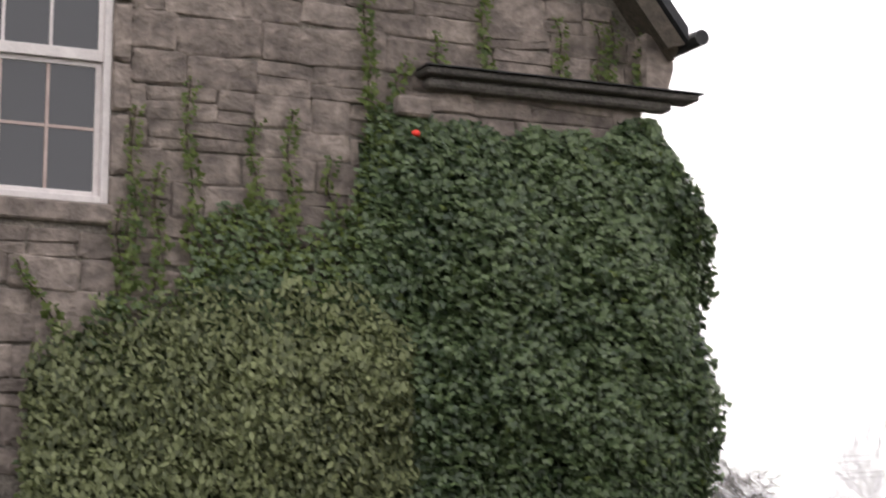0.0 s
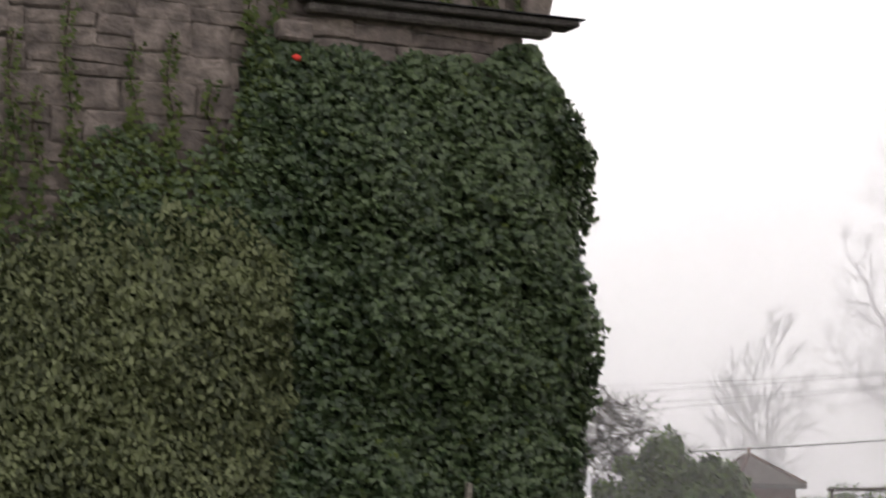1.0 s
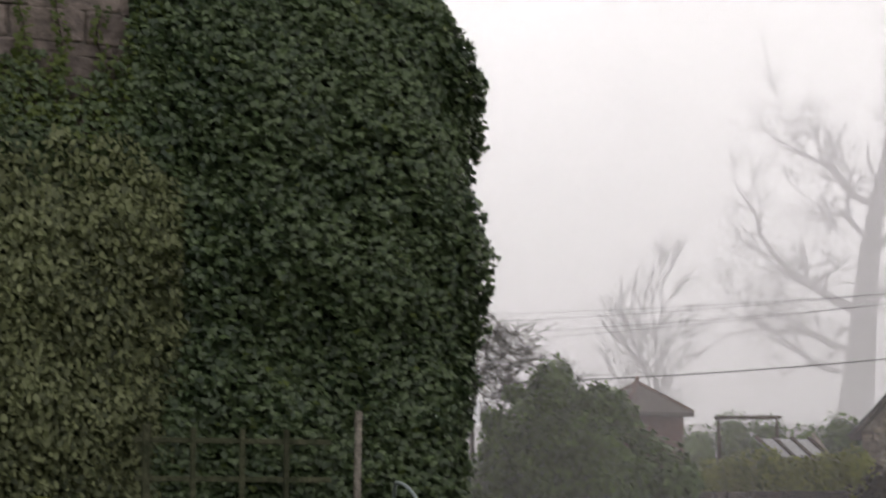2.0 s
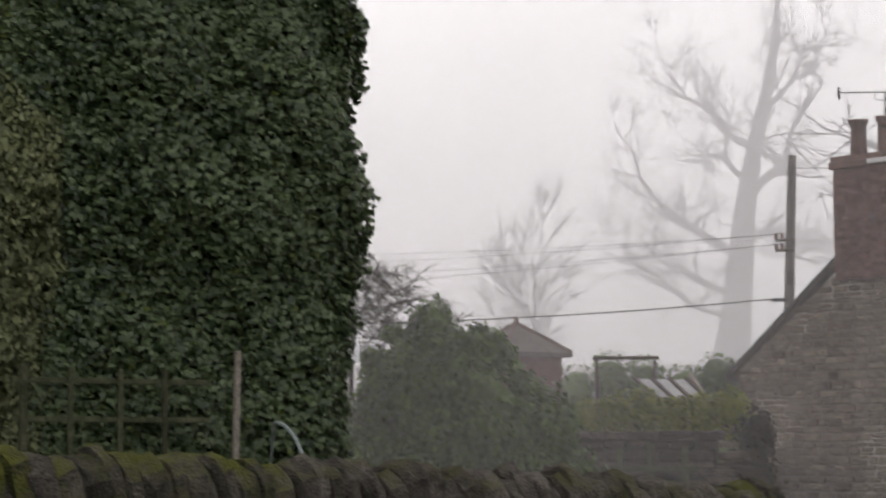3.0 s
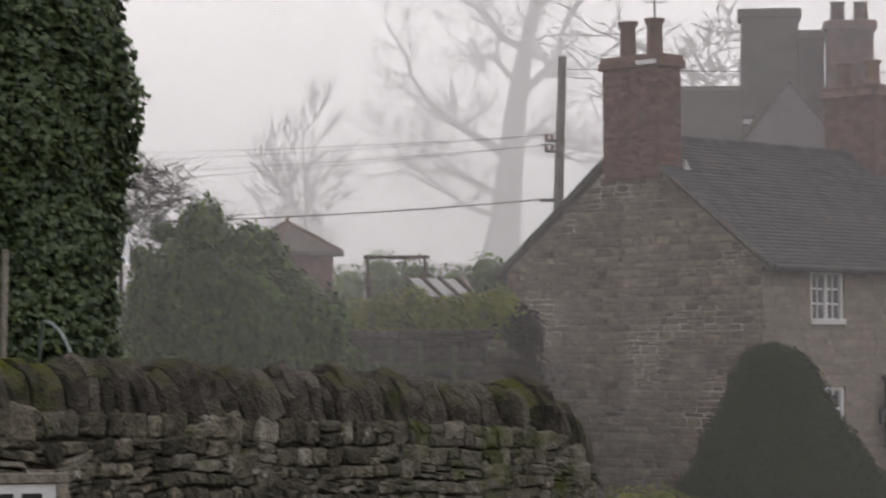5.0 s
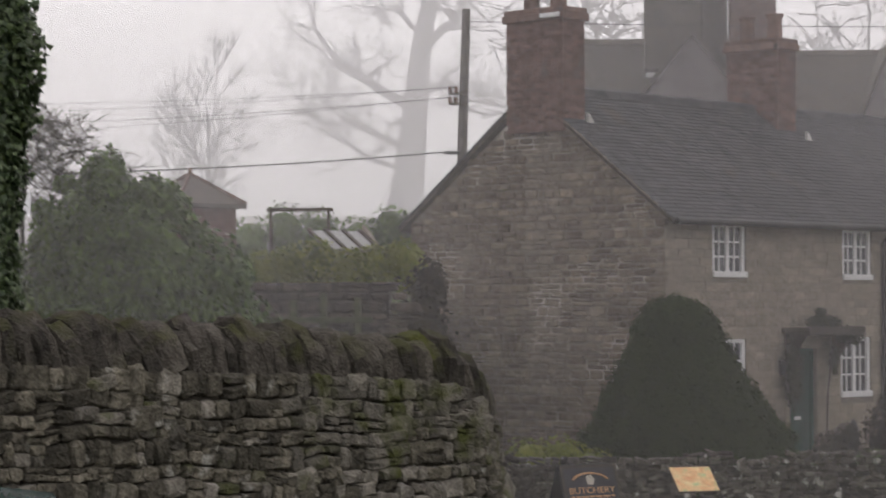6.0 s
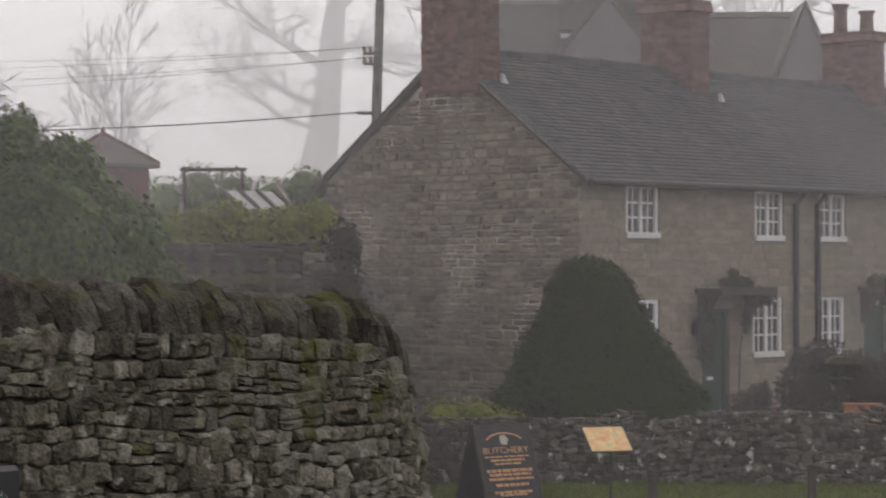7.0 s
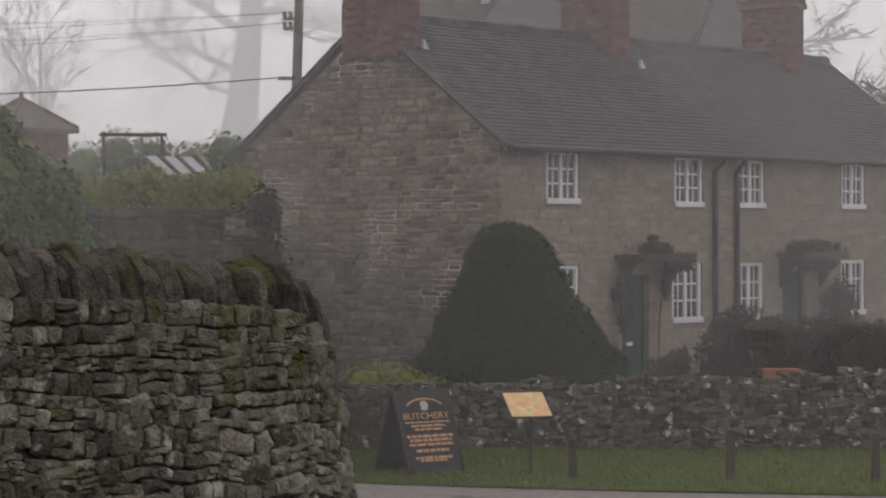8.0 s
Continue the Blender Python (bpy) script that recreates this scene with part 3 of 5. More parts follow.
def ivy_point(u, z, k=1.0):
    """u runs along the gable to the corner and then round on to the flank; k: share of the full depth."""
    t = lerp_list(z, THICK_R) * k
    t *= 0.80 + 0.5 * noise.noise((u * 1.3, z * 1.3, 3.0)) + 0.16 * noise.noise((u * 5, z * 5, 9.0))
    t *= min(1.0, 0.25 + max(0, u + 0.55) * 0.9) if u < 0.6 else 1.0
    if u < CORNER:
        return Vector((u, -max(t, 0.03), z)), Vector((0, -1, 0.45))
    a = (u - CORNER) / 0.6
    if a < math.pi / 2:
        d = Vector((math.sin(a), -math.cos(a), 0))
        return Vector((CORNER, 0, z)) + d * t, d + Vector((0, 0, 0.15))
    return Vector((CORNER + t, u - CORNER - 0.6 * math.pi / 2, z)), Vector((1, 0, 0.15))


def shrub_depth(x, z):
    """The paler shrub trained against the foot of the gable."""
    edge = lerp_list(x, [(-2.78, 4.5), (-2.66, 5.0), (-2.1, 5.25), (-1.2, 5.45), (-0.5, 5.55), (0.1, 5.3), (0.3, 5.1)])
    right = lerp_list(z, [(2.8, -0.35), (3.5, -0.22), (4.2, -0.02), (4.8, 0.10), (5.3, 0.05)])
    return min(edge - z, (right - x) * 1.2) + 0.34 * noise.noise((x * 2.1, z * 2.1, 7)) + 0.12 * noise.noise((x * 6, z * 6, 1))


climber = thing("ivy", "dense dark green ivy climbing over the gable", "ivy", HOUSE, kind="stuff")
rnd = random.Random(3)
spots, young = [], []
for _ in range(74000):
    u, z = rnd.uniform(-2.75, CORNER + 2.0), rnd.uniform(2.6, 7.08)
    top = lerp_list(u, IVY_TOP) + 0.14 * noise.noise((u * 4, 1, 1))
    if z > top:
        continue
    if u < CORNER and shrub_depth(u, z) > rnd.uniform(0.0, 0.6):
        continue
    thin = min(1.0, 0.35 + (top - z) * 1.4) if u < -0.3 else 1.0
    if rnd.random() > thin:
        continue
    p, w = ivy_point(u, z, rnd.uniform(0.66, 1.08))
    edge = u < -0.2 and (top - z) < 0.5 and rnd.random() < 0.5
    (young if edge or rnd.random() < 0.012 else spots).append((p, w, rnd.uniform(0.042, 0.088) * (0.85 if edge else 1)))
# the leaves that stand out nearest are pieces of their own
leaf_forms = []
for i in range(10):
    d = leaf_soup("leaf", [(Vector((0, 0, 0)), Vector((0.7 * math.sin(i * 2.4), -1, 0.45 + 0.4 * math.cos(i * 1.7))), 1.0)], IVY)
    leaf_forms.append(d)
chosen = [q for q in spots if 0.2 < q[0].x < 1.6 and 4.2 < q[0].z < 6.6][::12][:280]
for i, (p, w, size) in enumerate(chosen):
    ob = new("leaf", leaf_forms[i % 10])
    ob.parent = climber
    ob.matrix_basis = Matrix.Translation(p + Vector((0, -0.02, 0))) @ Matrix.Rotation(rnd.gauss(0, 0.4), 4, "Y") @ Matrix.Scale(size * 1.1, 4)
part("leaves", leaf_soup("leaves", spots, IVY), IVY, climber)
# climbing shoots above the mass: (x at foot, z foot, x at tip, z tip)
for x0, z0, x1, z1 in ((-1.62, 5.9, -1.66, 7.05), (-2.0, 5.6, -2.03, 6.82), (-1.84, 5.6, -1.86, 6.45), (-1.18, 6.2, -1.2, 6.8), (-0.92, 6.1, -0.94, 6.9), (-0.62, 6.1, -0.66, 6.6), (-0.38, 7.0, -0.40, 8.1),
                       (0.52, 7.2, 0.48, 8.1), (1.12, 7.2, 1.08, 7.75), (1.42, 7.2, 1.40, 7.75), (1.5, 7.2, 1.52, 7.8), (1.74, 7.2, 1.76, 7.9), (0.18, 7.2, 0.12, 7.55), (-2.45, 5.25, -2.78, 5.75), (-2.12, 5.4, -2.1, 6.2), (-0.2, 7.0, -0.1, 7.35)):
    n = int(math.hypot(x1 - x0, z1 - z0) / 0.028)
    pts = []
    for i in range(n + 1):
        a = i / n
        x, z = x0 + (x1 - x0) * a + 0.02 * math.sin(a * 9 + x0), z0 + (z1 - z0) * a
        pts.append((x, -0.035, z))
        for side in (-1, 1):
            if rnd.random() < 0.9:
                young.append((Vector((x + side * rnd.uniform(0.01, 0.055), -0.06 - rnd.uniform(0, 0.03), z)), Vector((0, -1, 0.2)), rnd.uniform(0.045, 0.085) * (1.1 - 0.45 * a)))
    part("stem", tube(pts[::3] + [pts[-1]], 0.007, 5), STEM, climber)
part("young_leaves", leaf_soup("young_leaves", young, YOUNG_IVY), YOUNG_IVY, climber, "fresh yellow-green leaves")


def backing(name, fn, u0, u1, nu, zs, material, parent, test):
    """A dark sheet whose colour paints in the shade behind the leaves."""
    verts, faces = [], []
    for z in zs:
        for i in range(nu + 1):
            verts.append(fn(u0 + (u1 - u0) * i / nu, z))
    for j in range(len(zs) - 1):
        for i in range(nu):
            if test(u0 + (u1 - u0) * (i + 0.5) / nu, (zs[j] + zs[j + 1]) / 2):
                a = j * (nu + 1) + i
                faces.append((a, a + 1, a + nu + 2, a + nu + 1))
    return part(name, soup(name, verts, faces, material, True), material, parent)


backing("stems", lambda u, z: ivy_point(u, z, 0.64)[0], -0.45, CORNER + 2.4, 70, [2.4 + 0.09 * i for i in range(52)], LEAF_SHADOW, climber, lambda u, z: z < lerp_list(u, IVY_TOP) - 0.12)

trained = thing("wall_shrub", "pale olive small-leaved shrub trained against the wall", "shrub", HOUSE, kind="stuff")
spots = []


def shrub_point(x, z, k=1.0):
    q = max(0.0, shrub_depth(x, z))
    t = 0.18 + 0.26 * (1 - math.exp(-q * 2.0)) * min(1, max(0.1, (x + 2.8) * 8))
    t *= 0.92 + 0.25 * noise.noise((x * 2, z * 2, 5)) + 0.12 * noise.noise((x * 7, z * 7, 2))
    return Vector((x, -t * k, z))


for _ in range(46000):
    x, z = rnd.uniform(-2.75, 0.5), rnd.uniform(2.7, 5.75)
    if shrub_depth(x, z) < rnd.uniform(-0.34, 0.26):
        continue
    spots.append((shrub_point(x, z, rnd.uniform(0.62, 1.1)), Vector((0, -1, 0.45)), rnd.uniform(0.04, 0.08)))
part("leaves", leaf_soup("leaves", spots, OLIVE, "oval"), OLIVE, trained)
backing("stems", lambda u, z: shrub_point(u, z, 0.6), -2.7, 0.45, 50, [2.6 + 0.08 * i for i in range(40)], LEAF_SHADOW, trained, lambda u, z: shrub_depth(u, z) > 0.1)

tag = thing("red_tag", "tiny bright red scrap caught among the ivy", "red scrap", HOUSE @ Matrix.Translation((-0.10, -0.24, 6.78)))
bm = bmesh.new()
bmesh.ops.create_icosphere(bm, subdivisions=2, radius=0.03)
for v in bm.verts:
    v.co = Vector((v.co.x * 1.1, v.co.y * 0.4, v.co.z * (0.8 + 6 * v.co.x)))
part("scrap", bm, surface("red_plastic", (0.6, 0.03, 0.02), (0.75, 0.06, 0.04), 20, 0.5, 0.0), tag, smooth=True)

# ---------------------------------------------------------------- the row of cottages
COT = Matrix.Translation((1.02, 45.07, 0)) @ Matrix.Rotation(radians(50.7), 4, "Z")
LEN, DEEP, FOOT, EAVES, RIDGE = 16.6, 6.3, 0.35, 4.87, 7.22
MID = DEEP / 2
cottage = thing("cottage_row", "low stone cottages with tiled roof and brick chimneys", "cottage", COT)

# windows: x0, x1, z0, z1 on the front
FRONT_WINDOWS = [(1.40, 2.42, 3.76, 4.76), (5.60, 6.60, 3.74, 4.74), (7.92, 8.90, 3.74, 4.73), (12.04, 13.02, 3.75, 4.76),
                 (1.40, 2.42, 1.45, 2.62), (5.52, 6.56, 1.45, 2.62), (7.86, 8.86, 1.45, 2.62), (12.0, 13.02, 1.45, 2.64)]
FRONT_DOORS = [(3.80, 4.72, 0.45, 2.42), (9.60, 10.55, 0.45, 2.42)]
openings = FRONT_WINDOWS + FRONT_DOORS


def holed_wall(x0, x1, z0, z1, holes, y0, y1):
    """A wall in the x-z plane with openings right through it."""
    bm = bmesh.new()
    xs = sorted({x0, x1, *[h[0] for h in holes], *[h[1] for h in holes]})
    for a, b in zip(xs, xs[1:]):
        spans = sorted((h[2], h[3]) for h in holes if h[0] < (a + b) / 2 < h[1])
        z = z0
        for lo, hi in spans:
            if lo > z:
                box(a, b, y0, y1, z, lo, bm=bm)
            z = hi
        box(a, b, y0, y1, z, z1, bm=bm)
    return bm


part("wall", holed_wall(0.0, LEN, FOOT, EAVES, openings, 0.02, 0.45), FRONT_MORTAR, cottage)
part("wall", box(0.0, LEN, DEEP - 0.45, DEEP, FOOT, EAVES), COTTAGE_STONE, cottage)
gable_outline = [(0.45, FOOT), (DEEP - 0.45, FOOT), (DEEP - 0.0, EAVES), (MID, RIDGE - 0.1), (0.0, EAVES)]


def gable(x0, x1):
    bm = prism([(y, z) for y, z in gable_outline], x0, x1)
    for v in bm.verts:
        v.co = Vector((v.co.y, v.co.x, v.co.z))
    bmesh.ops.recalc_face_normals(bm, faces=bm.faces)
    return bm


part("gable", gable(0.02, 0.45), COTTAGE_MORTAR, cottage)
part("gable", gable(LEN - 0.45, LEN), COTTAGE_STONE, cottage)

# coursed rubble on the gable, dressed stone on the front
rnd = random.Random(31)
flank = Matrix.Rotation(radians(-90), 4, "Z")
blocks = []
for cx, cz, w, h in courses(0, DEEP, FOOT, RIDGE - 0.15, (0.14, 0.52), (0.085, 0.20), 4, lambda x, z, w, h: z + h / 2 < EAVES - 0.03 + (MID - abs(x - MID)) * 0.735, loose=0.28):
    a, b = max(cx - w / 2, 0.0), min(cx + w / 2, DEEP)
    if b - a > 0.05:
        m = Matrix.Translation((0.04 - rnd.uniform(0, 0.022), (a + b) / 2, cz)) @ flank @ Matrix.Rotation(rnd.gauss(0, 0.022), 4, "Y")
        blocks.append((m, ((b - a) * rnd.uniform(0.94, 1.02), 0.10, h * rnd.uniform(0.88, 1.02))))
patch = [b for b in blocks if abs(b[0].translation.y - 2.85 + 0.25 * noise.noise((0, 0, b[0].translation.z * 1.3))) < 0.42 and b[0].translation.z > 1.6]
blocks = [b for b in blocks if b not in patch]
lay_stones(cottage, patch, PATCH_STONE, "stone", "gable_masonry", 60, near=lambda b: -b[0].translation.z)
lay_stones(cottage, blocks, COTTAGE_STONE, "stone", "gable_masonry", 220, near=lambda b: -b[0].translation.z)
blocks = []


for cx, cz, w, h in courses(0, LEN, FOOT, EAVES - 0.02, (0.28, 0.62), (0.14, 0.20), 14, None):
    a, b = max(cx - w / 2, 0.0), min(cx + w / 2, LEN)
    # cut stones back where an opening starts
    for o in openings:
        if cz + h / 2 > o[2] and cz - h / 2 < o[3]:
            if a < o[0] < b:
                b = o[0]
            elif a < o[1] < b:
                a = o[1]
            elif a >= o[0] and b <= o[1]:
                b = a
    if b - a > 0.05:
        blocks.append((Matrix.Translation(((a + b) / 2, 0.05 - rnd.uniform(0, 0.006), cz)), ((b - a) * 0.986, 0.09, h * 0.962)))
lay_stones(cottage, blocks, ASHLAR, "dressed_stone", "front_masonry", 60, near=lambda b: b[0].translation.x, forms=DRESSED)


def casement(x0, x1, z0, z1):
    """Two white casements of two by three panes, with a deep white sill."""
    w = new("window")
    w.parent = cottage
    tagged(w, "white two-light casement window")
    f = 0.09
    bm = box(x0, x0 + f, 0.035, 0.17, z0 + 0.1, z1, 0.006)
    box(x1 - f, x1, 0.035, 0.17, z0 + 0.1, z1, 0.006, bm)
    box(x0 + f, x1 - f, 0.035, 0.17, z1 - f * 0.8, z1, 0.006, bm)
    m = (x0 + x1) / 2
    box(m - 0.05, m + 0.05, 0.05, 0.15, z0 + 0.1, z1 - f * 0.8, 0.004, bm)
    part("window_frame", bm, PAINT, w)
    part("window_sill", box(x0 - 0.01, x1 + 0.01, -0.03, 0.2, z0, z0 + 0.11, 0.008), PAINT, w)
    for a, b in ((x0 + f, m - 0.045), (m + 0.045, x1 - f)):
        zb, zt = z0 + 0.11, z1 - f * 0.8
        part("glazing_bar", box((a + b) / 2 - 0.016, (a + b) / 2 + 0.016, 0.07, 0.11, zb, zt), PAINT, w)
        for j in (1, 2):
            z = zb + (zt - zb) * j / 3
            part("glazing_bar", box(a, b, 0.072, 0.108, z - 0.017, z + 0.017), PAINT, w)
        part("pane", box(a, b, 0.088, 0.094, zb, zt), PANE, w)


for o in FRONT_WINDOWS:
    casement(*o)
for o in openings:
    part("lintel", box(o[0] - 0.12, o[1] + 0.12, -0.012, 0.05, o[3] + 0.004, min(o[3] + 0.2, EAVES - 0.02), 0.01), ASHLAR, cottage)
# dark slab added behind the panes to stand for unlit rooms
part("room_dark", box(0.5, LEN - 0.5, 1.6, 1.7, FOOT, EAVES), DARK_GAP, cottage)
part("upper_floor", box(0.46, LEN - 0.46, 0.46, DEEP - 0.46, 2.95, 3.1), DARK_WOOD, cottage)

for x0, x1, z0, z1 in FRONT_DOORS:
    d = part("door", box(x0 + 0.07, x1 - 0.07, 0.16, 0.21, z0, z1 - 0.06), GREEN_DOOR, cottage, "dark green painted door")
    for i in range(1, 5):
        x = x0 + 0.07 + (x1 - x0 - 0.14) * i / 5
        part("batten", box(x - 0.006, x + 0.006, 0.150, 0.159, z0 + 0.05, z1 - 0.1), IRON, d)
    part("letter_plate", box((x0 + x1) / 2 - 0.1, (x0 + x1) / 2 + 0.1, 0.148, 0.159, 1.05, 1.12, 0.004), PAINT, d)
    bm = box(x0, x0 + 0.066, 0.1, 0.25, z0, z1)
    box(x1 - 0.066, x1, 0.1, 0.25, z0, z1, bm=bm)
    box(x0 + 0.066, x1 - 0.066, 0.1, 0.25, z1 - 0.056, z1, bm=bm)
    part("door_frame", bm, GREEN_DOOR, cottage)
    # flat timber hood on brackets
    hood = part("door_hood", box(x0 - 0.25, x1 + 0.65, -0.62, 0.03, z1 + 0.30, z1 + 0.40, 0.01), DARK_WOOD, cottage, "dark timber hood over the door")
    part("fascia", box(x0 - 0.27, x1 + 0.67, -0.65, -0.62, z1 + 0.26, z1 + 0.42, 0.006), DARK_WOOD, hood)
    for x in (x0 - 0.12, x1 + 0.5):
        b = prism([(-0.5, z1 + 0.296), (0.0, z1 + 0.296), (0.0, z1 - 0.35), (-0.07, z1 - 0.30)], x - 0.03, x + 0.03)
        for v in b.verts:
            v.co = Vector((v.co.y, v.co.x, v.co.z))
        bmesh.ops.recalc_face_normals(b, faces=b.faces)
        part("bracket", b, DARK_WOOD, hood)

# roof: two slopes of tiles in courses, each course lapping the one below
TILT = math.atan2(RIDGE - EAVES, MID)


def roof_slope(front):
    verts, faces = [], []
    n = 34
    run = math.hypot(MID + 0.22, (MID + 0.22) * math.tan(TILT))
    r = random.Random(9 + front)
    for j in range(n):
        a, b = run * j / n, run * (j + 1) / n + 0.03
        x = -0.11
        while x < LEN + 0.1:
            w = min(r.uniform(0.20, 0.28), LEN + 0.1 - x + 1e-3)
            lift = 0.105 + r.uniform(-0.004, 0.006)
            base = len(verts)
            for d, up in ((a, lift + 0.02), (b, lift), (b, lift - 0.016), (a, lift + 0.004)):
                y = -0.22 + d * math.cos(TILT) - up * math.sin(TILT)
                z = EAVES - 0.22 * math.tan(TILT) + d * math.sin(TILT) + up * math.cos(TILT) - 0.02
                y = y if front else DEEP - y
                verts += [(x + 0.003, y, z), (x + w - 0.003, y, z)]
            faces += [(base, base + 1, base + 3, base + 2), (base, base + 6, base + 7, base + 1), (base, base + 2, base + 4, base + 6), (base + 1, base + 7, base + 5, base + 3)]
            x += w
    return verts, faces


roof = new("roof")
roof.parent = cottage
for front in (1, 0):
    ob = part("roof_tiles", soup("roof_tiles", *roof_slope(front), SLATE), SLATE, roof)
    tagged(ob, kind="stuff")
    yy = lambda y: y if front else DEEP - y
    e = prism([(yy(-0.24), EAVES - 0.24 * math.tan(TILT)), (yy(MID), RIDGE), (yy(MID), RIDGE + 0.075), (yy(-0.24), EAVES - 0.24 * math.tan(TILT) + 0.075)], -0.09, LEN + 0.08)
    for v in e.verts:
        v.co = Vector((v.co.y, v.co.x, v.co.z))
    bmesh.ops.recalc_face_normals(e, faces=e.faces)
    part("boarding", e, DARK_WOOD, roof)
x = -0.1
while x < LEN:
    part("ridge_tile", prism([(-0.14, RIDGE + 0.03), (-0.08, RIDGE + 0.17), (0, RIDGE + 0.21), (0.08, RIDGE + 0.17), (0.14, RIDGE + 0.03)], 0, 0.42), SLATE, roof).matrix_basis = Matrix.Translation((x + 0.42, MID, rnd.uniform(-0.012, 0.012))) @ Matrix.Rotation(radians(90), 4, "Z")
    x += 0.43
part("gutter", tube([(-0.05, -0.30, EAVES - 0.12), (LEN, -0.30, EAVES - 0.10)], 0.06, 8), IRON, cottage)
for x in (6.95, 7.75):
    part("downpipe", tube([(x, -0.28, EAVES - 0.15), (x, -0.06, EAVES - 0.4), (x, -0.06, FOOT)], 0.06, 8), IRON, cottage)


def chimney(parent, x0, x1, y0, y1, z0, z1, pots, bricks=0):
    c = new("chimney")
    c.parent = parent
    part("stack", box(x0 + 0.02, x1 - 0.02, y0 + 0.02, y1 - 0.02, z0, z1 - 0.05), BRICK_MORTAR, c)
    blocks = []
    for cx, cz, w, h in courses(y0, y1, z0, z1 - 0.2, (0.2, 0.23), (0.072, 0.078), 3):
        a, b = max(cx - w / 2, y0), min(cx + w / 2, y1)
        if b - a > 0.03:
            blocks.append((Matrix.Translation((x0 + 0.04, (a + b) / 2, cz)) @ Matrix.Rotation(radians(-90), 4, "Z"), ((b - a) * 0.97, 0.07, h * 0.93)))
    for cx, cz, w, h in courses(x0, x1, z0, z1 - 0.2, (0.2, 0.23), (0.072, 0.078), 5):
        a, b = max(cx - w / 2, x0), min(cx + w / 2, x1)
        if b - a > 0.03:
            blocks.append((Matrix.Translation(((a + b) / 2, y0 + 0.04, cz)), ((b - a) * 0.97, 0.07, h * 0.93)))
    lay_stones(c, blocks, BRICK, "brick", "brickwork", bricks, near=lambda b: -b[0].translation.z, forms=DRESSED)
    part("cap", box(x0 - 0.06, x1 + 0.06, y0 - 0.06, y1 + 0.06, z1 - 0.22, z1 - 0.08, 0.015, box(x0 - 0.03, x1 + 0.03, y0 - 0.03, y1 + 0.03, z1 - 0.08, z1 + 0.02, 0.01)), CLAY, c)
    for x, y, h in pots:
        part("pot", tube([(x, y, z1), (x, y, z1 + h * 0.12), (x, y, z1 + h * 0.8), (x, y, z1 + h * 0.93), (x, y, z1 + h)], [0.18, 0.16, 0.145, 0.19, 0.20], 12), CLAY, c, smooth=True)
    return c


chimney(cottage, -0.12, 0.52, MID - 0.86, MID + 0.55, RIDGE - 0.74, 8.78, [(0.25, MID + 0.22, 0.72), (0.25, MID - 0.44, 0.72)], 260)
chimney(cottage, 6.95, 7.6, MID - 0.66, MID + 0.66, RIDGE - 0.7, 8.75, [(7.28, MID + 0.35, 0.55), (7.28, MID - 0.35, 0.55)])
chimney(cottage, 13.95, 14.6, MID - 0.64, MID + 0.64, RIDGE - 0.7, 8.6, [(14.28, MID + 0.35, 0.7), (14.28, MID - 0.35, 0.5)])
part("lead_strip", box(-0.21, -0.183, MID - 0.84, MID - 0.36, 8.60, 8.68, 0.006), PAINT, cottage, "pale lead strip under the chimney cap")
# crumbs of pale mortar bedding the verge tiles
for i in range(26):
    k = 0.06 + 0.68 * i / 26 + rnd.uniform(-0.01, 0.01)
    bed_y, bed_z = MID * k - 0.02, EAVES + (RIDGE - EAVES) * k
    crumb = part("verge_mortar", box(-0.026, 0.026, -rnd.uniform(0.03, 0.08), rnd.uniform(0.03, 0.07), -0.012, 0.014, 0.006), COTTAGE_MORTAR, cottage)
    crumb.matrix_basis = Matrix.Translation((-0.095, bed_y, bed_z + 0.085)) @ Matrix.Rotation(TILT, 4, "X")
for x in (0.53, 7.62):
    part("lead_flashing", prism([(x, RIDGE - 0.66), (x + 0.20, RIDGE - 0.60), (x + 0.05, RIDGE - 0.40), (x, RIDGE - 0.38)], MID - 0.93, MID - 0.87), LEAD, cottage, "pale lead and mortar flashing")

# ---------------------------------------------------------------- front garden of the cottages
garden_wall = thing("wall_garden", "low grey drystone garden wall with pale lichen patches", "drystone wall", kind="structure")


def garden_line(x):
    return 37.6 - 0.02 * x


part("core", box(-2.6, 16, 37.35, 37.75, -0.2, 0.85), DARK_GAP, garden_wall)
rnd = random.Random(77)
blocks = []
for cx, cz, w, h in courses(-2.6, 15, -0.1, 1.25, (0.07, 0.26), (0.055, 0.15), 19, loose=0.4):
    top = 1.02 + 0.012 * cx + 0.0035 * cx * cx + 0.06 * noise.noise((cx, 3, 3))
    if cz + h / 2 < top:
        blocks.append((Matrix.Translation((cx, 37.40 - rnd.uniform(0, 0.04), cz + 0.05 * noise.noise((cx * 1.2, cz * 2, 0)))) @ Matrix.Rotation(rnd.gauss(0, 0.2), 4, "Y"), (w * rnd.uniform(0.98, 1.18), 0.2, h * rnd.uniform(1.0, 1.3))))
lay_stones(garden_wall, blocks, GARDEN_STONE, "stone", "masonry", 260, near=lambda b: abs(b[0].translation.x - 3))


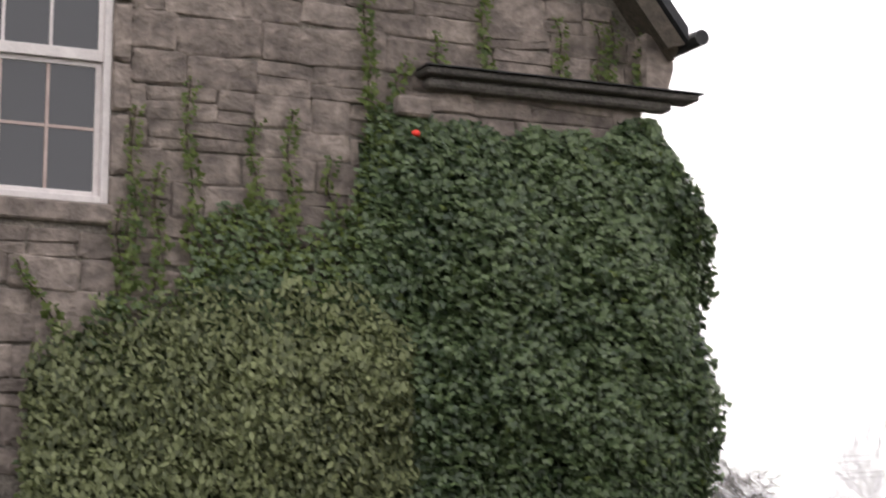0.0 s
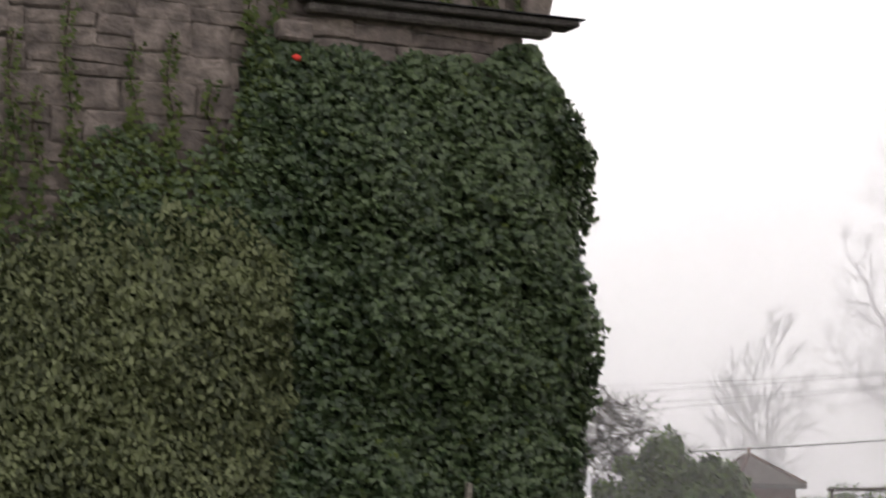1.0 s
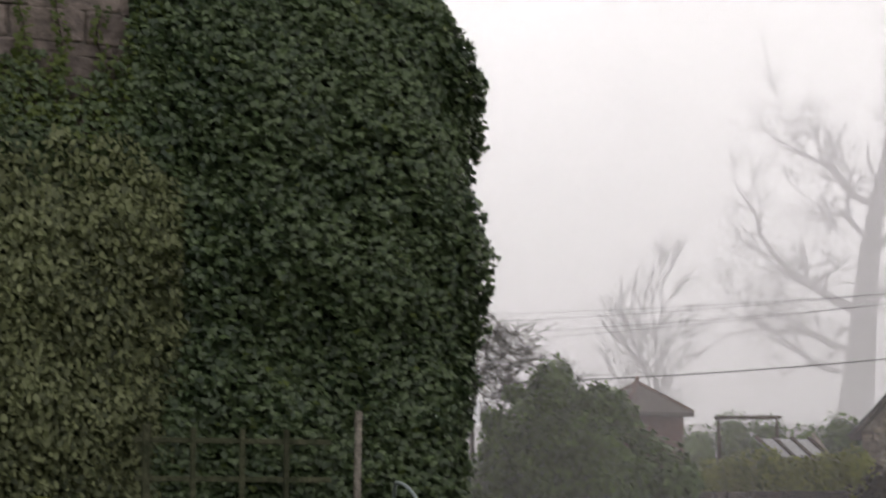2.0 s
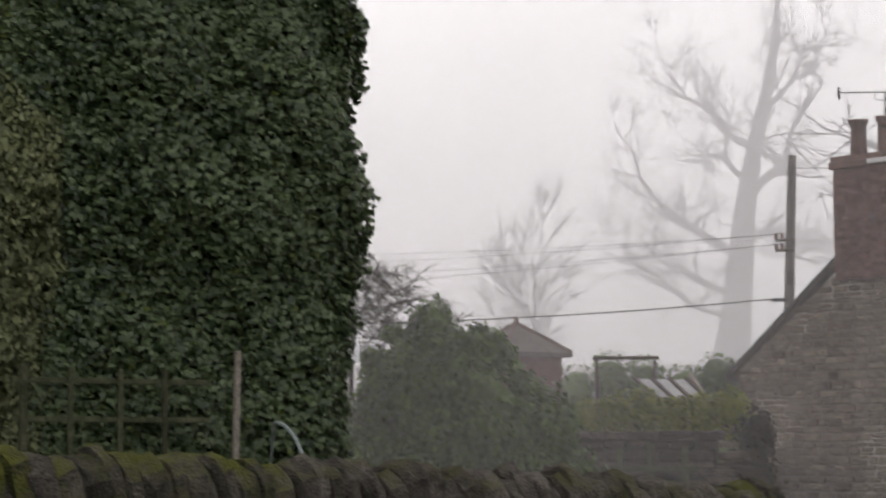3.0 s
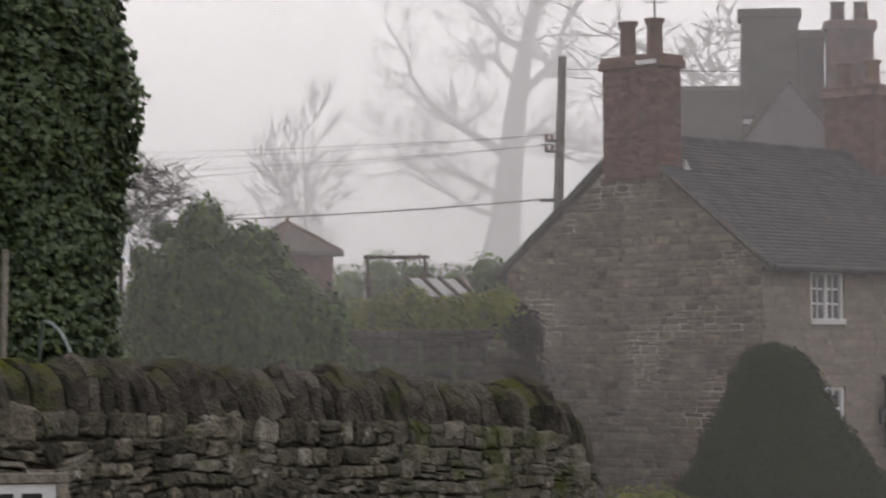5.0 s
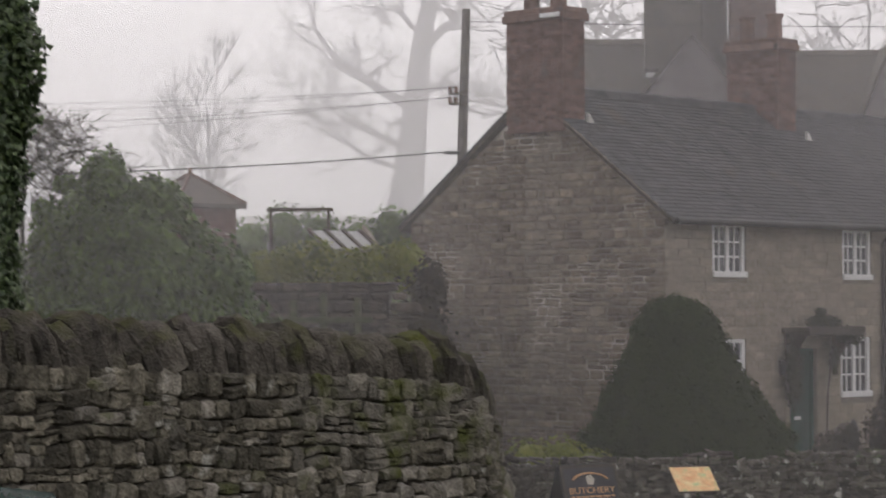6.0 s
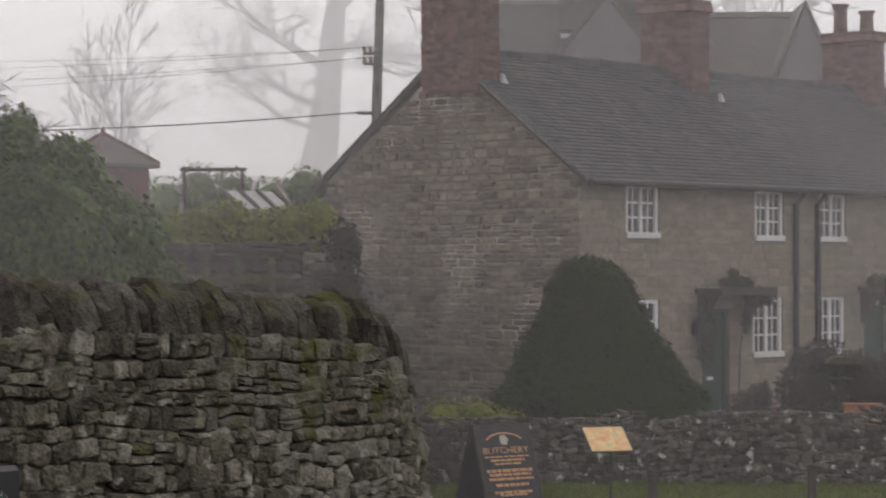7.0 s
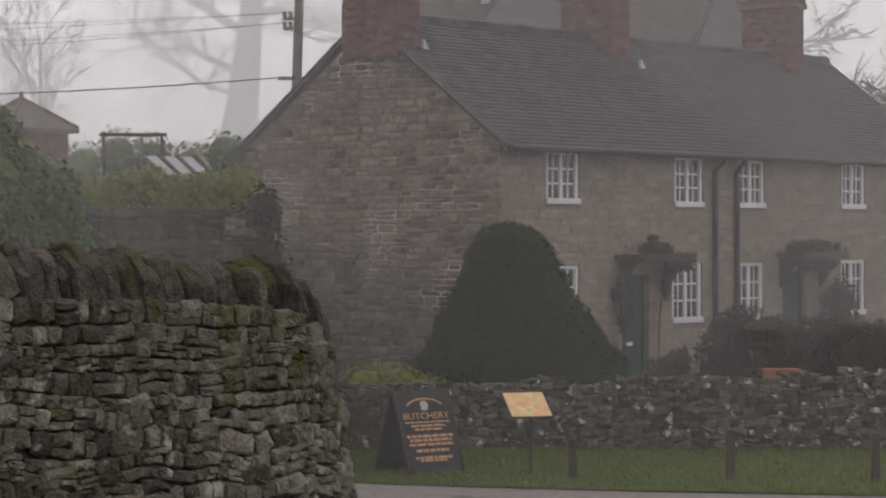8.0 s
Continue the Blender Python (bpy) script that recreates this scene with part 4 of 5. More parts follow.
def blob_spots(centre, radii, count, size, seed, rough=0.15, lean=0.5, profile=None):
    """Leaf places over the skin of an uneven mass; the way out from it."""
    r = random.Random(seed)
    out = []
    for _ in range(count):
        d = Vector((r.gauss(0, 1), r.gauss(0, 1), r.gauss(0, 1))).normalized()
        k = 1 + rough * (noise.noise(d * 2.2 + Vector((seed, 0, 0))) + 0.6 * noise.noise(d * 5.5 + Vector((0, seed, 0))))
        k *= r.uniform(0.86, 1.03)
        p = Vector((centre[0] + d.x * radii[0] * k, centre[1] + d.y * radii[1] * k, centre[2] + d.z * radii[2] * k))
        out.append((p, d + Vector((0, 0, lean)), r.uniform(*size)))
    return out


yew = thing("yew_topiary", "dark green clipped bell-shaped yew behind the garden wall", "topiary", Matrix.Translation((1.32, 40.3, 0)))
YEW_PROFILE = [(0.3, 1.74), (0.7, 1.77), (1.1, 1.65), (1.5, 1.43), (1.9, 1.15), (2.3, 0.90), (2.65, 0.70), (2.95, 0.60), (3.15, 0.47), (3.28, 0.25), (3.33, 0.02)]
r = random.Random(6)
spots = []
for _ in range(80000):
    z = r.uniform(0.3, 3.33)
    rad = lerp_list(z, YEW_PROFILE)
    if r.random() > rad / 1.72 + 0.08:
        continue
    a = r.uniform(0, math.tau)
    k = (0.95 + 0.10 * noise.noise((math.cos(a) * 2.5, math.sin(a) * 2.5, z * 2.2)) + 0.07 * noise.noise((math.cos(a) * 7, math.sin(a) * 7, z * 5))) * r.uniform(0.84, 1.05) + abs(r.gauss(0, 0.05)) / max(rad, 0.4)
    spots.append((Vector((math.cos(a) * rad * k - 0.085 * z, math.sin(a) * rad * k, z + abs(r.gauss(0, 0.04)))), Vector((math.cos(a), math.sin(a), 0.5)), r.uniform(0.07, 0.17)))
part("foliage", leaf_soup("foliage", spots, YEW, "needle"), YEW, yew)
part("trunk", tube([(0, 0, 0.2), (0, 0, 2.4)], [0.14, 0.05]), BARK, yew)
# solid core, coloured dark as the shade inside the yew
part("inner_twigs", tube([(-0.085 * z, 0, z) for z, _ in YEW_PROFILE], [q * 0.74 for _, q in YEW_PROFILE], 24), LEAF_SHADOW, yew, smooth=True)


def leafy(name, label, category, place, clumps, material, size, shape="oval", per=900, stem=None, seed=1, core=0.72):
    """A shrub: leaf clumps round a twiggy core, on stems from the ground."""
    ob = thing(name, label, category, Matrix.Translation(place))
    spots = []
    bm = bmesh.new()
    for i, (c, rad) in enumerate(clumps):
        spots += blob_spots(c, rad, int(per * (rad[0] * rad[2] + rad[0] * rad[1]) * 2), size, seed + i, 0.35)
        made = bmesh.ops.create_icosphere(bm, subdivisions=2, radius=1.0)["verts"]
        for v in made:
            k = core * (1 + 0.25 * noise.noise(v.co * 2 + Vector((i, 0, 0))))
            v.co = Vector((c[0] + v.co.x * rad[0] * k, c[1] + v.co.y * rad[1] * k, c[2] + v.co.z * rad[2] * k))
    part("leaves", leaf_soup("leaves", spots, material, shape), material, ob)
    part("inner_twigs", bm, material, ob, smooth=True)
    for c, rad in clumps[:4]:
        part("stem", tube([(c[0] * 0.4, c[1] * 0.4, -0.1), (c[0] * 0.8, c[1] * 0.8, c[2] * 0.6), c], [0.05, 0.035, 0.015], 6), BARK, ob)
    return ob


def bare_tree(name, label, place, height, girth, seed, lean=(0, 0), levels=4, spread_out=0.9, first=0.3, twig=0.012, many=(3, 5), bare=0.0):
    """A leafless tree: trunk, limbs and twigs, tapering as they fork."""
    r = random.Random(seed)
    ob = thing(name, label, "tree", Matrix.Translation(place))
    trunk, limbs = bmesh.new(), bmesh.new()

    def grow(p, way, length, rad, level):
        pts, rr, q, d = [p.copy()], [rad], p.copy(), way.copy()
        n = 5 if level else 7
        for i in range(n):
            k = 0.14 if level else 0.045
            d = (d + Vector((r.gauss(0, k), r.gauss(0, k), r.gauss(0.03, 0.08)))).normalized()
            q = q + d * (length / n)
            pts.append(q.copy())
            rr.append(max(twig * 0.5, rad * (1 - 0.62 * (i + 1) / n)))
        tube(pts, rr, 7 if level == 0 else 4, trunk if level == 0 else limbs)
        if level >= levels:
            return
        for _ in range(r.randint(*many) + (2 if level == 0 else 0)):
            k = r.uniform(first if level == 0 else 0.25, 1.0)
            i = min(int(k * n), n - 1)
            start = pts[i].lerp(pts[i + 1], k * n - i if k < 1 else 1)
            side = Vector((r.gauss(0, 1), r.gauss(0, 1), r.gauss(0.15, 0.5))).normalized()
            grow(start, (d * r.uniform(0.35, 0.8) + side * spread_out).normalized(), length * r.uniform(0.42, 0.68), max(twig, rr[i] * (r.uniform(0.3, 0.5) if level == 0 else r.uniform(0.4, 0.62))), level + 1)

    if bare:
        tube([(0, 0, 0), (0.02, 0, bare * 0.5), (0, 0, bare)], [girth * 1.3, girth * 1.1, girth], 7, trunk)
    grow(Vector((0, 0, bare)), Vector((lean[0], lean[1], 1)).normalized(), height * 0.62, girth, 0)
    part("trunk", trunk, BARK, ob, smooth=True)
    part("branchwork", limbs, BARK, ob, smooth=True)
    return ob


def at_ground(x, y, sink=0.05):
    return (x, y, ground_z(x, y) - sink)


# ---------------------------------------------------------------- by the road: advertising board, map lectern, verge posts
SIGN_BLACK = surface("black_board_paint", (0.022, 0.022, 0.026), (0.05, 0.048, 0.052), 5, 0.6, 0.1)
SIGN_INK = surface("orange_lettering", (0.50, 0.27, 0.13), (0.62, 0.36, 0.19), 20, 0.7, 0.0, vary=0.05)
MAP_FACE = surface("map_print", (0.72, 0.34, 0.16), (0.84, 0.68, 0.34), 9, 0.5, 0.0, (0.46, 0.55, 0.26), 0.58, 6.0, 0.0, 18, grain=0.1)
WHITE_MARK = surface("cream_mark", (0.55, 0.50, 0.42), (0.66, 0.60, 0.52), 9, 0.7, 0.0)


def lettering(text, size, material, parent, place, width=None):
    """Words in the built-in font, standing in the x-z plane, facing -y."""
    cu = bpy.data.curves.new("lettering", "FONT")
    cu.body, cu.size, cu.extrude, cu.align_x, cu.align_y = text, size, 0.001, "CENTER", "CENTER"
    tmp = bpy.data.objects.new("lettering", cu)
    scene.collection.objects.link(tmp)
    bpy.context.view_layer.update()
    data = bpy.data.meshes.new_from_object(tmp)
    bpy.data.objects.remove(tmp)
    data.materials.clear()
    data.materials.append(material)
    ob = part("lettering", data, material, parent)
    k = width / max(1e-6, ob.dimensions.x or max(v.co.x for v in data.vertices) - min(v.co.x for v in data.vertices)) if width else 1
    ob.matrix_basis = place @ Matrix.Rotation(radians(90), 4, "X") @ Matrix.Diagonal((k, 1, 1, 1))
    return ob


board = thing("a_board", "black folding board with orange lettering on the grass", "sign board", Matrix.Translation((-0.32, 34.0, ground_z(-0.32, 34) + 0.04)) @ Matrix.Rotation(radians(38), 4, "Z") @ Matrix.Diagonal((1.24, 1.45, 1.08, 1)))
for s, name in ((1, "front_panel"), (-1, "back_panel")):
    bm = box(-0.385, 0.385, -0.015, 0.015, 0.0, 1.04, 0.006)
    p = part(name, bm, SIGN_BLACK, board)
    p.matrix_basis = Matrix.Translation((0, -0.26 * s, 0)) @ Matrix.Rotation(radians(-14 * s), 4, "X")
    if s == 1:
        bm = box(-0.385, -0.355, -0.022, -0.0155, 0.0, 1.04)
        box(0.355, 0.385, -0.022, -0.0155, 0.0, 1.04, bm=bm)
        box(-0.355, 0.355, -0.022, -0.0155, 1.01, 1.04, bm=bm)
        part("rim", bm, DARK_WOOD, p)
        lettering("BUTCHERY", 0.11, SIGN_INK, p, Matrix.Translation((0.0, -0.0175, 0.72)), 0.62)
        for z, w, h in ((0.645, 0.60, 0.016), (0.60, 0.46, 0.022), (0.555, 0.36, 0.02), (0.47, 0.62, 0.03), (0.42, 0.56, 0.028), (0.365, 0.6, 0.026), (0.29, 0.44, 0.03), (0.20, 0.50, 0.026), (0.165, 0.38, 0.02)):
            bm = bmesh.new()
            x, q = -w / 2, random.Random(int(z * 1000))
            while x < w / 2:
                k = q.uniform(0.04, 0.12)
                box(x, min(x + k, w / 2), -0.019, -0.0155, z - h * 0.62, z + h * 0.62, bm=bm)
                x += k + 0.016
            part("writing", bm, SIGN_INK, p)
        bm = bmesh.new()
        arc = [(math.cos(radians(a)) * 0.26, -0.018, 0.80 + math.sin(radians(a)) * 0.14) for a in range(25, 156, 13)]
        part("arched_writing", tube(arc, 0.012, 5), SIGN_INK, p)
        part("emblem", prism([(-0.05, 0.80), (0.03, 0.79), (0.06, 0.86), (0.02, 0.92), (-0.05, 0.90)], -0.019, -0.0155), WHITE_MARK, p)
part("hinge", tube([(-0.36, 0, 1.015), (0.36, 0, 1.015)], 0.014, 6), IRON, board)

lectern_green = surface("mossy_green_post", (0.03, 0.045, 0.02), (0.08, 0.10, 0.05), 9, 0.8, 0.2)
lectern = thing("map_lectern", "sloping colourful map panel on a post", "information panel", Matrix.Translation((1.12, 33.5, ground_z(1.12, 33.5) + 0.05)))
panel = part("panel", box(-0.30, 0.30, -0.25, 0.25, -0.015, 0.015, 0.005), DARK_WOOD, lectern)
panel.matrix_basis = Matrix.Translation((0.0, 0, 0.92)) @ Matrix.Rotation(radians(20), 4, "Z") @ Matrix.Rotation(radians(38), 4, "X")
part("map", box(-0.285, 0.285, -0.235, 0.235, 0.0155, 0.019), MAP_FACE, panel, "orange and green printed map")
part("map_area", prism([(0.05, -0.12), (0.2, -0.15), (0.22, 0.02), (0.1, 0.06)], 0, 0.002), MAP_FACE, panel).matrix_basis = Matrix.Translation((0, 0, 0.0215)) @ Matrix.Rotation(radians(-90), 4, "X")
part("leg", box(0.03, 0.07, -0.02, 0.02, -0.1, 0.90, 0.005), lectern_green, lectern)

verge_post = thing("verge_post", "short dark weathered wooden post in the grass", "post", Matrix.Translation((1.70, 32.95, ground_z(1.7, 32.95) + 0.04)), "posts along the verge")
part("post", box(-0.055, 0.055, -0.055, 0.055, -0.1, 0.50, 0.012), DARK_WOOD, verge_post)
part("cap", box(-0.062, 0.062, -0.062, 0.062, 0.502, 0.53, 0.012), DARK_WOOD, verge_post)
for x, y, k in ((3.75, 32.75, 1.25), (5.60, 32.5, 1.2), (-0.42, 33.2, 0.5), (7.6, 32.3, 1.2)):
    copy_thing(verge_post, Matrix.Translation((x, y, ground_z(x, y) + 0.04)) @ Matrix.Diagonal((1, 1, k, 1)))

# framed notice by the roadside wall
notice = thing("notice_board", "white notice in a weathered wooden frame", "notice", Matrix.Translation((-3.56, 12.0, 0)) @ Matrix.Rotation(radians(22), 4, "Z"))
part("panel", box(-0.40, 0.40, -0.012, 0.012, 1.95, 2.575), PAINT, notice)
bm = box(-0.46, 0.46, -0.03, 0.02, 2.578, 2.63, 0.006)
box(-0.46, -0.403, -0.03, 0.02, 1.9, 2.577, 0.006, bm)
box(0.403, 0.46, -0.03, 0.02, 1.9, 2.577, 0.006, bm)
part("frame", bm, GREY_WOOD, notice)
for x in (-0.43, 0.43):
    part("post", box(x - 0.03, x + 0.03, 0.022, 0.08, 0.8, 2.6, 0.006), GREY_WOOD, notice)
for i in range(5):
    part("writing", box(-0.33 + i * 0.14, -0.23 + i * 0.14, -0.0165, -0.0125, 2.40, 2.53), IRON, notice)

# ---------------------------------------------------------------- the car parked before the wall: only its roof corner rises into view
CAR_PAINT = surface("dark_green_car_paint", (0.012, 0.03, 0.024), (0.018, 0.04, 0.03), 3, 0.18, 0.0, vary=0.0, spec=0.7)
car = thing("car", "dark green hatchback parked beside the wall", "car", Matrix.Translation((-2.86, 10.5, 0.98)) @ Matrix.Rotation(radians(48), 4, "Z") @ Matrix.Diagonal((1, 1, 1.04, 1)))


def car_shell(outline, half, tuck):
    bm = prism(outline, -half, half)
    for v in bm.verts:
        if v.co.z > 0.95:
            v.co.y *= tuck
    bmesh.ops.bevel(bm, geom=list(bm.edges), offset=0.06, segments=3, affect="EDGES")
    return bm


part("body", car_shell([(-3.1, 0.3), (-3.2, 0.75), (-2.9, 0.92), (-2.35, 1.0), (-1.75, 1.40), (-0.2, 1.46), (0.25, 1.40), (0.62, 0.98), (0.72, 0.6), (0.68, 0.3)], 0.82, 0.80), CAR_PAINT, car, smooth=True)
for y in (-0.765, 0.765):
    part("side_window", prism([(-2.1, 1.03), (-1.62, 1.33), (-0.15, 1.37), (0.1, 1.05)], y - 0.02, y + 0.02), PANE, car)
part("rear_window", box(0.32, 0.52, -0.55, 0.55, 1.05, 1.34, 0.02), PANE, car)
part("windscreen", box(-2.2, -1.95, -0.55, 0.55, 1.08, 1.3, 0.02), PANE, car)
TYRE = surface("tyre_rubber", (0.015, 0.015, 0.015), (0.03, 0.03, 0.03), 20, 0.9, 0.3)
RIM = surface("wheel_rim", (0.4, 0.4, 0.4), (0.55, 0.55, 0.55), 5, 0.35, 0.0, metal=0.8)
for x in (-2.5, 0.1):
    for y in (-0.74, 0.74):
        wheel = part("wheel", tube([(x, y - 0.1, 0.3), (x, y + 0.1, 0.3)], 0.3, 20), TYRE, car)
        part("rim", tube([(x, y - 0.105, 0.3), (x, y + 0.105, 0.3)], 0.18, 16), RIM, wheel)

# ---------------------------------------------------------------- between the wall and the ivy: trellis, hose, pale strap leaves
MOSSY_WOOD = surface("mossy_wood", (0.035, 0.045, 0.02), (0.10, 0.10, 0.06), 12, 0.95, 0.4)
trellis = thing("trellis", "weathered wooden trellis standing against the ivy", "trellis", HOUSE)
part("post", box(0.85, 0.89, -0.80, -0.76, 1.4, 3.92, 0.006), GREY_WOOD, trellis).matrix_basis = Matrix.Rotation(radians(1.0), 4, "Y")
part("post", box(-0.5, -0.45, -0.56, -0.52, 1.4, 3.80, 0.006), MOSSY_WOOD, trellis)
for z in (2.95, 3.2, 3.45, 3.7):
    part("rail", box(-0.55, 0.86, -0.535, -0.515, z - 0.018, z + 0.018, 0.003), MOSSY_WOOD, trellis)
for x in (-0.15, 0.2, 0.52):
    part("slat", box(x - 0.018, x + 0.018, -0.558, -0.538, 1.4, 3.78, 0.003), MOSSY_WOOD, trellis)
HOSE = surface("pale_hose", (0.30, 0.36, 0.34), (0.42, 0.48, 0.46), 9, 0.5, 0.0)
hose = thing("garden_hose", "pale grey-green hose looped beside the ivy", "hose")
pts = []
for i in range(15):
    a = i / 14
    pts.append((-4.02 + 0.31 * a, 15.0 - 0.3 * a, 3.415 - 0.03 * a - 0.36 * a ** 2.4 - (0.9 * max(0, a - 0.8))))
part("loop", tube(pts, 0.012, 6), HOSE, hose, smooth=True)
hp = [(-4.02, 15.0, 3.415), (-4.09, 15.25, 3.41), (-4.2, 15.6, 3.3), (-4.3, 15.8, 2.6), (-4.3, 15.8, 1.2)]
part("fall", tube(hp, 0.012, 6), HOSE, hose, smooth=True)
# added sheet, tilted to mirror the sky as a white gleam of unknown source
GLEAM_METAL = surface("gleam_metal", (0.80, 0.81, 0.82), (0.92, 0.92, 0.93), 6, 0.32, 0.05, vary=0.0, metal=0.95, grain=0.05)
sheet = thing("metal_sheet", "added bright metal sheet giving the white gleam beside the ivy", "metal sheet", Matrix.Translation((-5.66, 23.8, 4.22)) @ Matrix.Rotation(radians(14), 4, "Z") @ Matrix.Rotation(radians(-48), 4, "X"))
bm = bmesh.new()
ridges = [[bm.verts.new((-0.12 + 0.02 * i, 0.008 * (i % 2), z * (0.7 + 0.3 * math.sin(i * 1.9)))) for i in range(13)] for z in (-0.2, 0.24)]
for i in range(12):
    bm.faces.new((ridges[0][i], ridges[0][i + 1], ridges[1][i + 1], ridges[1][i]))
bmesh.ops.solidify(bm, geom=bm.faces[:], thickness=0.006)
part("sheet", bm, GLEAM_METAL, sheet)
part("prop", tube([(-0.05, 0.03, 0.1), (-0.05, 2.75, -2.35)], 0.02, 6), BARK, sheet)
STRAP = leafage("pale_strap_leaf", (0.30, 0.30, 0.12), (0.62, 0.60, 0.34), 0.5, 0.3)
strap = thing("strap_plant", "pale yellow strap-leaved plant behind the wall", "plant", Matrix.Translation(at_ground(-3.99, 18.6)))
r = random.Random(12)
for i in range(16):
    a, h, w = r.uniform(0, math.tau), r.uniform(1.4, 1.75), r.uniform(0.03, 0.05)
    bm = bmesh.new()
    rows = []
    for k in range(6):
        q = k / 5
        c = Vector((math.cos(a) * 0.3 * q * q, math.sin(a) * 0.25 * q * q, h * q * (1 - 0.12 * q)))
        d = Vector((-math.sin(a), math.cos(a), 0)) * w * (1 - q ** 3 * 0.9)
        rows.append((bm.verts.new(c - d), bm.verts.new(c + Vector((0, 0, -0.008))), bm.verts.new(c + d)))
    for u, v in zip(rows, rows[1:]):
        for j in (0, 1):
            bm.faces.new((u[j], u[j + 1], v[j + 1], v[j]))
    part("blade", bm, STRAP, strap)

# ---------------------------------------------------------------- shrubs behind the wall
hg = at_ground(-5.1, 26.6)
HZ = hg[2]
leafy("holly_bush", "large dull green holly bush in the fog", "bush", hg,
      [((-0.35, 0, 3.75 - HZ), (0.62, 0.6, 0.85)), ((0.15, 0, 3.55 - HZ), (0.75, 0.7, 0.85)), ((0.75, 0.1, 3.2 - HZ), (0.62, 0.6, 0.75)), ((-0.75, 0, 3.3 - HZ), (0.5, 0.5, 0.75)),
       ((-0.1, 0, 2.4 - HZ), (1.25, 0.8, 1.1)), ((-0.28, 0, 4.55 - HZ), (0.28, 0.3, 0.36)), ((0.25, 0.1, 4.35 - HZ), (0.34, 0.3, 0.28)), ((-0.85, 0, 4.0 - HZ), (0.24, 0.3, 0.3)), ((1.05, 0, 3.5 - HZ), (0.25, 0.3, 0.25))] + [((-0.95 + 0.21 * i, 0.1 * (i % 3), 4.25 - 0.012 * i * i + 0.3 * ((i * 7) % 4) / 3 - HZ), (0.13, 0.14, 0.11)) for i in range(10)],
      HOLLY, (0.06, 0.11), "oval", 2600, seed=3, core=0.75)
bare_tree("bare_shrub", "leafless brown twiggy shrub beside the ivy", at_ground(-6.55, 27.7), 3.2, 0.045, 12, lean=(0.10, 0.0), levels=4, spread_out=1.1, first=0.05, twig=0.0055, many=(6, 8), bare=2.3)
leafy("yellow_hedge", "yellow-green clipped hedge along a garden terrace", "hedge", (-4.2, 37.8, 3.08),
      [((-1.0 + 0.42 * i, 0.06 * (i % 2), 0.62 + 0.07 * ((i * 7) % 3)), (0.34, 0.35, 0.40)) for i in range(6)], LIME_LEAF, (0.06, 0.12), "oval", 1500, seed=21)
leafy("dark_shrub", "dark evergreen shrub at the terrace edge", "shrub", at_ground(-2.75, 37.0), [((0, 0, 1.9), (0.45, 0.4, 1.0)), ((-0.3, 0, 0.9), (0.6, 0.5, 0.9)), ((0.1, 0, 2.7), (0.28, 0.3, 0.4))], DULL_LEAF, (0.06, 0.11), "oval", 1200, seed=31)
bare_tree("russet_shrub", "thin russet leafless shrub by the wall end", at_ground(-1.45, 36.2), 1.5, 0.02, 33, levels=4, spread_out=0.9, first=0.05, twig=0.008, many=(5, 6))
leafy("lime_shrub", "bright yellow-green shrub behind the garden wall", "shrub", at_ground(-0.75, 38.6), [((-0.5, 0, 0.95), (0.42, 0.4, 0.36)), ((0.05, 0, 1.0), (0.45, 0.4, 0.32)), ((0.5, 0, 0.85), (0.4, 0.4, 0.3))], LIME_LEAF, (0.06, 0.1), "oval", 700, seed=51)
# cottage garden: dusky border shrubs, climbing rose by the second door
for i, (x, y, clumps, mat) in enumerate((
        (3.75, 42.7, [((0, 0, 0.5), (0.3, 0.3, 0.35)), ((0.25, 0, 0.75), (0.2, 0.2, 0.25))], DULL_LEAF),
        (4.85, 42.6, [((0, 0, 0.85), (0.55, 0.4, 0.6)), ((0.2, 0, 1.4), (0.42, 0.3, 0.35))], DULL_LEAF),
        (5.9, 42.3, [((0, 0, 0.8), (0.65, 0.4, 0.6)), ((0.45, 0, 1.15), (0.5, 0.3, 0.45)), ((-0.3, 0, 1.3), (0.3, 0.3, 0.3))], DULL_LEAF),
        (7.0, 41.9, [((0, 0, 0.9), (0.75, 0.4, 0.65)), ((0.5, 0, 1.25), (0.45, 0.3, 0.35))], DULL_LEAF),
        (4.2, 41.0, [((0, 0, 0.45), (0.45, 0.3, 0.3))], HOLLY),
        (5.0, 40.6, [((0, 0, 0.5), (0.5, 0.3, 0.35))], DULL_LEAF),
        (6.2, 40.4, [((0, 0, 0.5), (0.6, 0.35, 0.35))], DULL_LEAF),
        (8.0, 41.0, [((0, 0, 0.7), (0.7, 0.4, 0.5))], DULL_LEAF))):
    leafy("border_shrub", ("dark green" if mat is HOLLY else "dull brownish winter") + " shrub in the cottage front garden", "shrub", at_ground(x, y), clumps, mat, (0.05, 0.10), "oval", 2600, seed=60 + i, core=0.66)
rose = thing("climbing_plant", "dark bushy climber beside the cottage door", "climber", COT)
spots = []
CLIMBER_LEAF = leafage("dark_climber_leaf", (0.014, 0.018, 0.009), (0.05, 0.055, 0.028), 0.6, 0.2)
core = bmesh.new()
